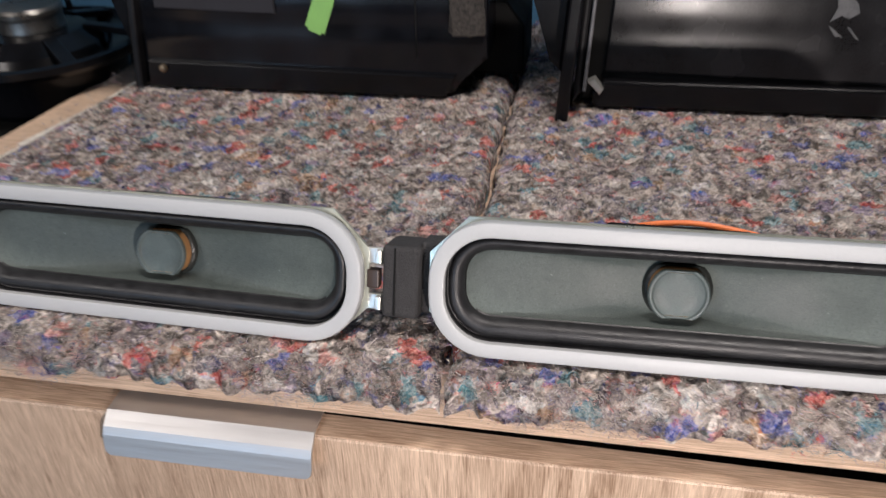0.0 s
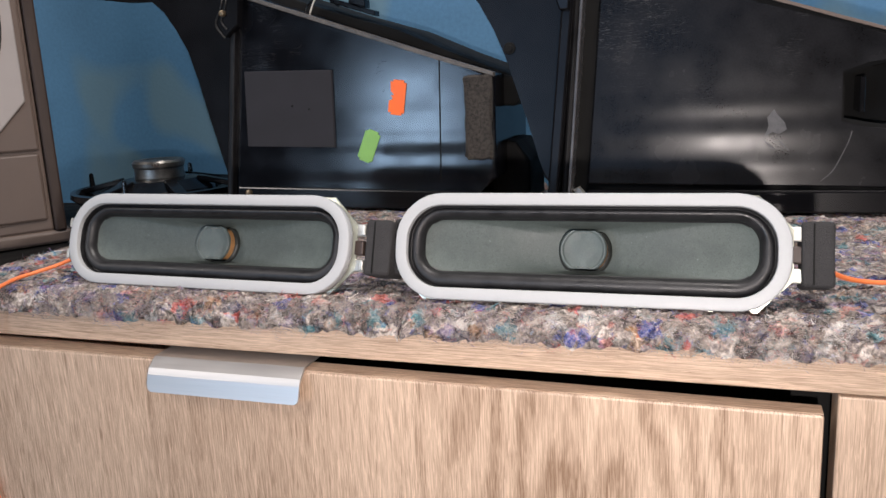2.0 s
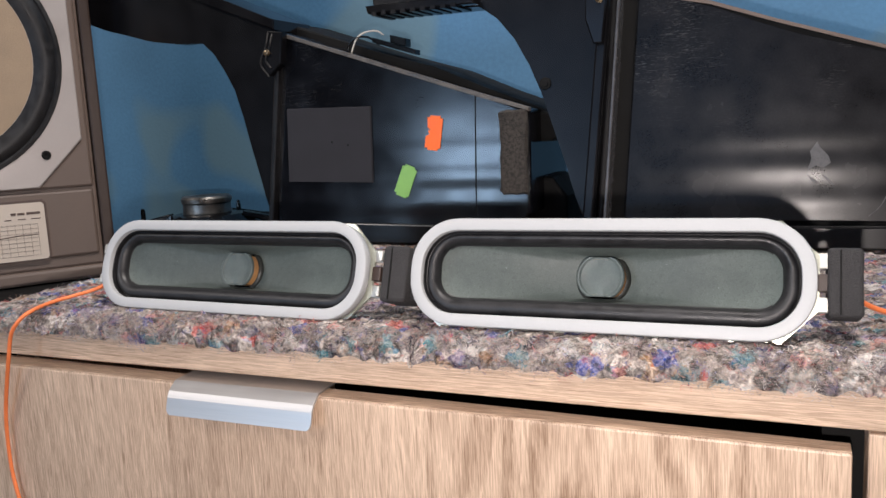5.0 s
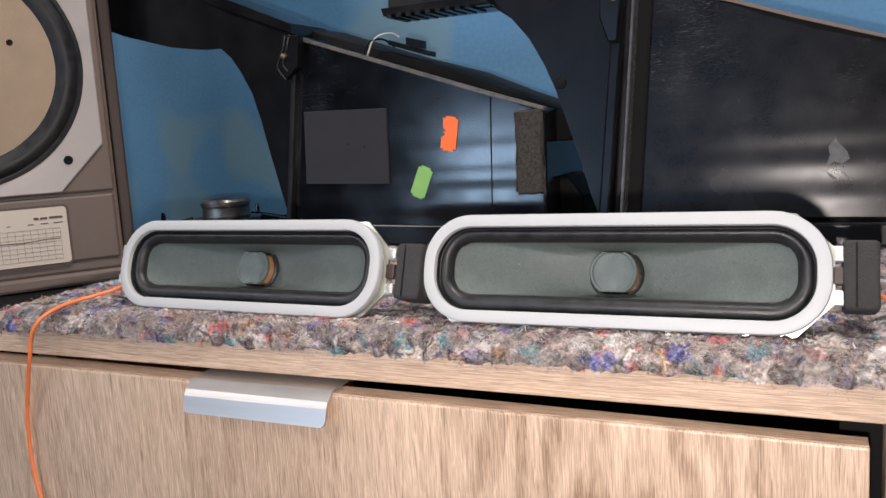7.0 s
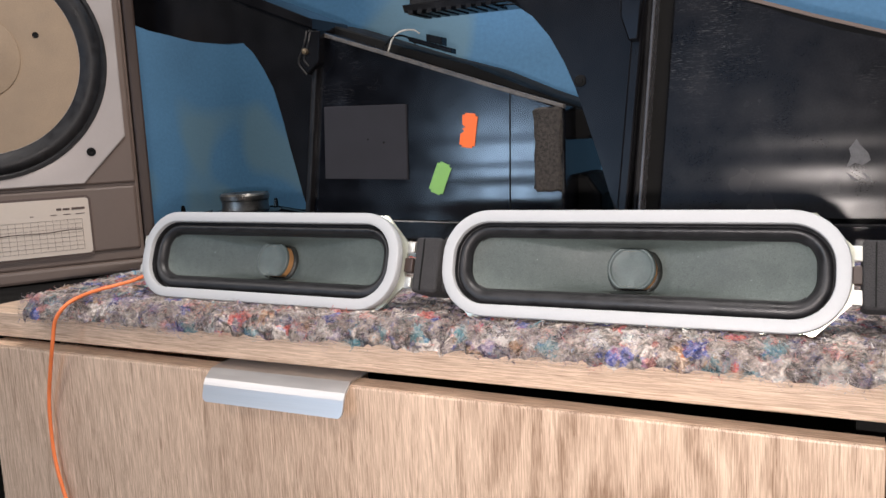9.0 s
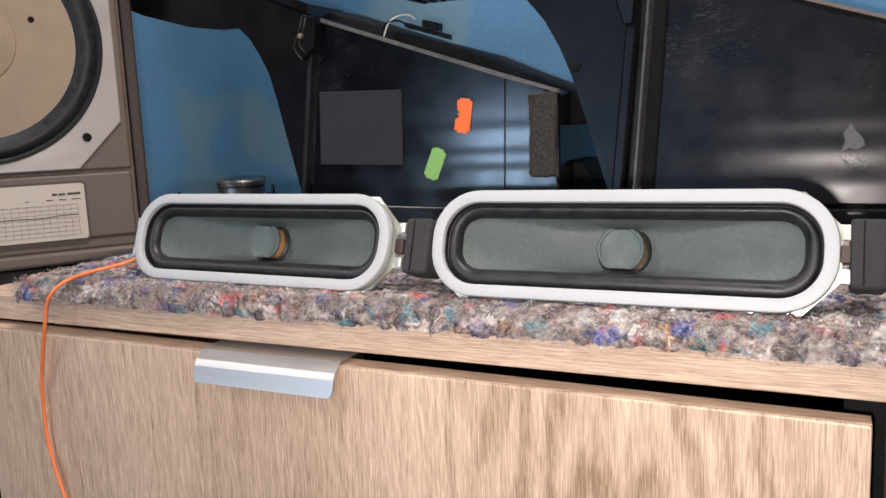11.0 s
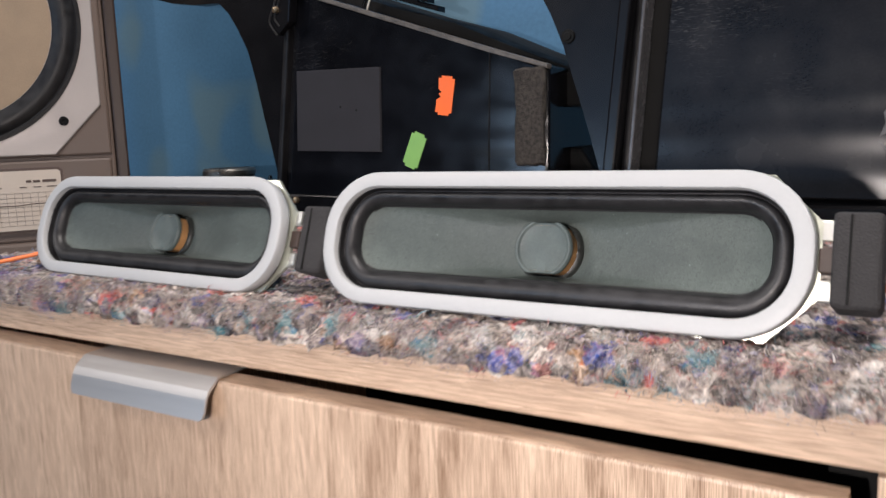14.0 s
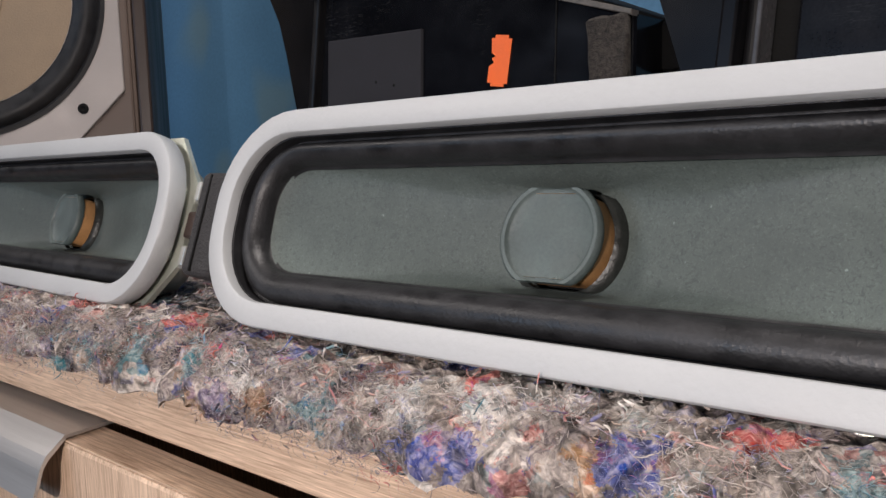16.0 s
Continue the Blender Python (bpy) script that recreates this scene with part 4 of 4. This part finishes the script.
part("cabinet", block(hx(HW - 0.001), hx(0.001), EY + 0.008, EY + 0.19, LEDGE, 1.25, 0.002), BROWN_SIDE, hifi)
part("plinth", block(hx(HW + 0.003), hx(-0.005), EY - 0.003, EY + 0.19, LEDGE + 0.001, LEDGE + 0.013, 0.003), TAUPE, hifi)
part("baffle", block(hx(HW - 0.010), hx(0.010), EY - 0.001, EY + 0.010, LEDGE + 0.013, 1.245, 0.002), TAUPE, hifi)
part("edge_trim", block(hx(0.0095), hx(0.0), EY - 0.004, EY + 0.012, LEDGE + 0.012, 1.248, 0.0018), BROWN_SIDE, hifi)
part("edge_trim", block(hx(HW), hx(HW - 0.0095), EY - 0.004, EY + 0.012, LEDGE + 0.012, 1.248, 0.0018), BROWN_SIDE, hifi)
part("lower_panel", block(hx(HW - 0.0135), hx(0.0135), EY - 0.0032, EY, LEDGE + 0.0225, 0.8320, 0.0022), TAUPE, hifi)
part("upper_panel", block(hx(HW - 0.0125), hx(0.0125), EY - 0.0030, EY, 0.8342, 1.23, 0.0020), TAUPE, hifi)
C, CZ, WR = hx(0.1285), 0.944, 0.1015
octo = [(hx(0.0180), 0.8755), (hx(0.0180), 1.0125), (hx(0.0555), 1.0525), (hx(0.2015), 1.0525), (hx(0.239), 1.0125), (hx(0.239), 0.8755), (hx(0.2015), 0.8358), (hx(0.0555), 0.8358)]
part("driver_plate", slab(octo, EY - 0.0055, EY - 0.0028, 0, 0, 0.0010), SILVER, hifi, "silver-grey eight-sided driver plate")
part("surround", lathe(C, CZ, [(WR, EY - 0.0050), (WR, EY - 0.0062), (WR - 0.003, EY - 0.0068), (WR - 0.0045, EY - 0.0058), (WR - 0.009, EY - 0.0095), (WR - 0.0145, EY - 0.0098), (WR - 0.0195, EY - 0.0060), (WR - 0.0230, EY - 0.0052)], 72, None, None, (False, False)), ROLL, hifi, "black rubber surround", bend=45)
part("cone", lathe(C, CZ, [(WR - 0.0220, EY - 0.0058), (0.066, EY - 0.0057), (0.050, EY - 0.0056), (0.0348, EY - 0.0055), (0.0342, EY - 0.0066), (0.026, EY - 0.0085), (0.013, EY - 0.0105), (0.001, EY - 0.011)], 64, None, None, (False, True)), TAN, hifi, "tan paper cone", bend=45)
for s_, z_ in ((0.0473, 0.8630), (0.2097, 0.8630), (0.0473, 1.025), (0.2097, 1.025)):
    part("screw", lathe(hx(s_), z_, [(0.0008, EY - 0.0060), (0.0018, EY - 0.0066), (0.0036, EY - 0.0064), (0.0040, EY - 0.0050)], 20), BLACK_MATT, hifi, "black screw")
part("hole", lathe(hx(0.0807), 0.9618, [(0.0006, EY - 0.0060), (0.0022, EY - 0.0063), (0.0026, EY - 0.0055)], 16), BLACK_MATT, hifi)
part("label_border", slab([(hx(0.2045), 0.7735), (hx(0.0550), 0.7735), (hx(0.0520), 0.7765), (hx(0.0520), 0.8230), (hx(0.0550), 0.8260), (hx(0.2045), 0.8260)], EY - 0.0037, EY - 0.0030), INK, hifi)
label_plate = part("label_plate", slab([(hx(0.2025), 0.7755), (hx(0.0560), 0.7755), (hx(0.0540), 0.7775), (hx(0.0540), 0.8220), (hx(0.0560), 0.8240), (hx(0.2025), 0.8240)], EY - 0.0044, EY - 0.0032), LABEL, hifi, "cream label with a printed frequency graph")
grid_bm = bmesh.new()
for k in range(24):
    x = hx(0.0605 + 0.0058 * k)
    block(x - 0.00009, x + 0.00009, EY - 0.0047, EY - 0.0043, 0.7795, 0.8060, 0, grid_bm)
for k in range(8):
    z = 0.7795 + 0.00378 * k
    block(hx(0.1945), hx(0.0605), EY - 0.00472, EY - 0.0043, z - 0.00007, z + 0.00007, 0, grid_bm)
for s0, s1, z0, z1 in ((0.0575, 0.0680, 0.8142, 0.8162), (0.0695, 0.0750, 0.8142, 0.8160), (0.0760, 0.0800, 0.8142, 0.8162), (0.0575, 0.0650, 0.8102, 0.8109), (0.0690, 0.0750, 0.8102, 0.8109), (0.0800, 0.0850, 0.8102, 0.8109), (0.0980, 0.1010, 0.8102, 0.8109)):
    block(hx(s1), hx(s0), EY - 0.00475, EY - 0.0043, z0, z1, 0, grid_bm)
part("print", grid_bm, INK, label_plate, "brown grid and bars of print")
part("curve_print", tube([(hx(s_), EY - 0.0046, z_) for s_, z_ in ((0.193, 0.7925), (0.165, 0.7955), (0.140, 0.7950), (0.115, 0.7962), (0.090, 0.7958), (0.075, 0.7968), (0.061, 0.7970))], 0.00035, 5), INK, label_plate)

# ---- wires ----
FT = FELT_TOP
piece("orange_wire", tube([(-0.0580, 0.0200, 0.8000), (-0.0846, 0.0120, 0.7883), (-0.0916, 0.0005, 0.7858), (-0.0969, -0.0115, 0.7842), (-0.0949, -0.0260, 0.7829), (-0.0977, -0.0325, 0.7790), (-0.1031, -0.0345, 0.7712), (-0.1070, -0.0345, 0.7590), (-0.1143, -0.0325, 0.7412), (-0.1210, -0.0305, 0.7216), (-0.1233, -0.0298, 0.6998), (-0.1221, -0.0296, 0.6805), (-0.1162, -0.0296, 0.6580), (-0.1027, -0.0296, 0.6170)], 0.0011, 8), ORANGE_WIRE, "thin orange wire hanging over the front edge", "wire")
piece("orange_wire", tube([(0.301, 0.008, 0.803), (0.311, 0.026, 0.793), (0.330, 0.038, FT + 0.002), (0.38, 0.044, FT + 0.0015), (0.46, 0.034, FT + 0.0015), (0.60, 0.06, FT + 0.0015)], 0.0011, 8), ORANGE_WIRE, "thin orange wire lying on the felt", "wire")
piece("orange_wire", tube([(0.184, 0.034, 0.803), (0.194, 0.033, 0.8125), (0.214, 0.032, 0.8165), (0.236, 0.031, 0.8140), (0.252, 0.032, 0.808), (0.262, 0.034, 0.800)], 0.0011, 8), ORANGE_WIRE, "orange wire looped behind the speaker", "wire")
piece("white_wire", tube([(-0.15, 0.12, TOP + 0.004), (-0.130, 0.20, TOP + 0.006), (-0.116, 0.250, TOP + 0.010), (-0.09, 0.30, TOP + 0.020)], 0.0011, 6), WHITE_WIRE, "pale wires running behind the enclosure", "wire")
piece("white_wire", tube([(-0.152, 0.15, TOP + 0.0015), (-0.134, 0.21, TOP + 0.003), (-0.118, 0.255, TOP + 0.006), (-0.09, 0.31, TOP + 0.014)], 0.0011, 6), WHITE_WIRE, "pale wires running behind the enclosure", "wire")


# ---- loose fibres of the felt ----
def fibres(name, seed, count, place, length, thick, curl, label):
    """Short curled hairs joined into one mesh; place(rng, k) gives starts and first ways."""
    rng = np.random.default_rng(seed)
    start, way = place(rng, count)
    steps = 8
    size = length[0] + (length[1] - length[0]) * rng.random(count) ** 2
    radius = thick[0] + (thick[1] - thick[0]) * rng.random(count) ** 3
    pts = np.zeros((count, steps, 3))
    pts[:, 0] = start
    way /= np.linalg.norm(way, axis=1)[:, None]
    axis = rng.normal(0, 1, (count, 3))
    axis /= np.linalg.norm(axis, axis=1)[:, None]
    angle = rng.normal(0, curl, count)[:, None]
    first = way
    for k in range(1, steps):
        way = way * np.cos(angle) + np.cross(axis, way) * np.sin(angle) + axis * (axis * way).sum(1)[:, None] * (1 - np.cos(angle)) + rng.normal(0, 0.18, (count, 3))
        way /= np.linalg.norm(way, axis=1)[:, None]
        pts[:, k] = pts[:, k - 1] + way * (size / (steps - 1))[:, None]
    turns = np.array([[1.0, 0.0], [-0.5, 0.87], [-0.5, -0.87]])
    side = np.cross(first, (0.3, 0.5, 0.81))
    side /= np.linalg.norm(side, axis=1)[:, None] + 1e-9
    up = np.cross(first, side)
    ring = side[:, None] * turns[None, :, :1] + up[:, None] * turns[None, :, 1:]
    taper = np.array([0.6, 1.0, 1.0, 1.0, 1.0, 1.0, 0.8, 0.4])
    verts = (pts[:, :, None] + ring[:, None] * (radius[:, None] * taper)[:, :, None, None]).reshape(-1, 3)
    base = np.arange(count)[:, None] * steps * 3
    quads = [[k * 3 + j, k * 3 + (j + 1) % 3, (k + 1) * 3 + (j + 1) % 3, (k + 1) * 3 + j] for k in range(steps - 1) for j in range(3)]
    faces = (base[:, :, None] + np.array(quads)[None]).reshape(-1, 4)
    me = bpy.data.meshes.new(name)
    me.from_pydata(verts.tolist(), [], faces.tolist())
    me.materials.append(FIBRE)
    me.shade_smooth()
    return tagged(new(name, me), label, "fibres", "", "stuff")


def front_edge(rng, k):
    x = rng.uniform(-0.139, 0.46, k)
    v = rng.random(k)
    wave = 0.0022 * np.sin(x * 61) + 0.0016 * np.sin(x * 143 + 1) + rng.normal(0, 0.0005, k)
    y = -0.0283 + wave + 0.016 * np.maximum(0, v - 0.55)
    z = TOP + 0.0004 + 0.0118 * np.minimum(1, v / 0.8) - 0.0035 * (rng.random(k) ** 4)
    way = np.stack([rng.normal(0, 1, k), rng.normal(-0.03, 0.12, k), rng.normal(-0.05, 0.35, k)], 1)
    return np.stack([x, y, z], 1), way


def top_near(rng, k):
    x, y = rng.uniform(-0.138, 0.46, k), -0.024 + 0.27 * rng.random(k) ** 1.5
    way = np.stack([rng.normal(0, 1, k), rng.normal(0, 0.8, k), rng.normal(-0.03, 0.04, k)], 1)
    return np.stack([x, y, FELT_TOP - 0.0009 + 0.0007 * rng.random(k)], 1), way


def left_edge(rng, k):
    y = rng.uniform(-0.028, 0.2, k)
    x = -0.138 - 0.13 * (np.minimum(y, 0.05) + 0.03) + 0.17 * np.maximum(0, y - 0.05)
    z = TOP + 0.0005 + 0.011 * rng.random(k)
    way = np.stack([rng.normal(-0.15, 0.2, k), rng.normal(0, 1, k), rng.normal(0, 0.4, k)], 1)
    return np.stack([x, y, z], 1), way


fibres("edge_fibres", 11, 26000, front_edge, (0.0015, 0.0055), (0.00002, 0.00007), 0.6, "fine curled fibres along the felt edge")
fibres("edge_yarns", 12, 3000, front_edge, (0.0012, 0.004), (0.00010, 0.00032), 0.45, "short coloured yarns along the felt edge")
fibres("top_fibres", 13, 16000, top_near, (0.002, 0.006), (0.00003, 0.00008), 0.5, "fine curled fibres on the felt")
fibres("top_yarns", 14, 7000, top_near, (0.0015, 0.005), (0.00012, 0.00036), 0.40, "short coloured yarns on the felt")
fibres("side_fibres", 15, 2500, left_edge, (0.001, 0.0045), (0.00003, 0.00018), 0.5, "fine curled fibres along the felt side")
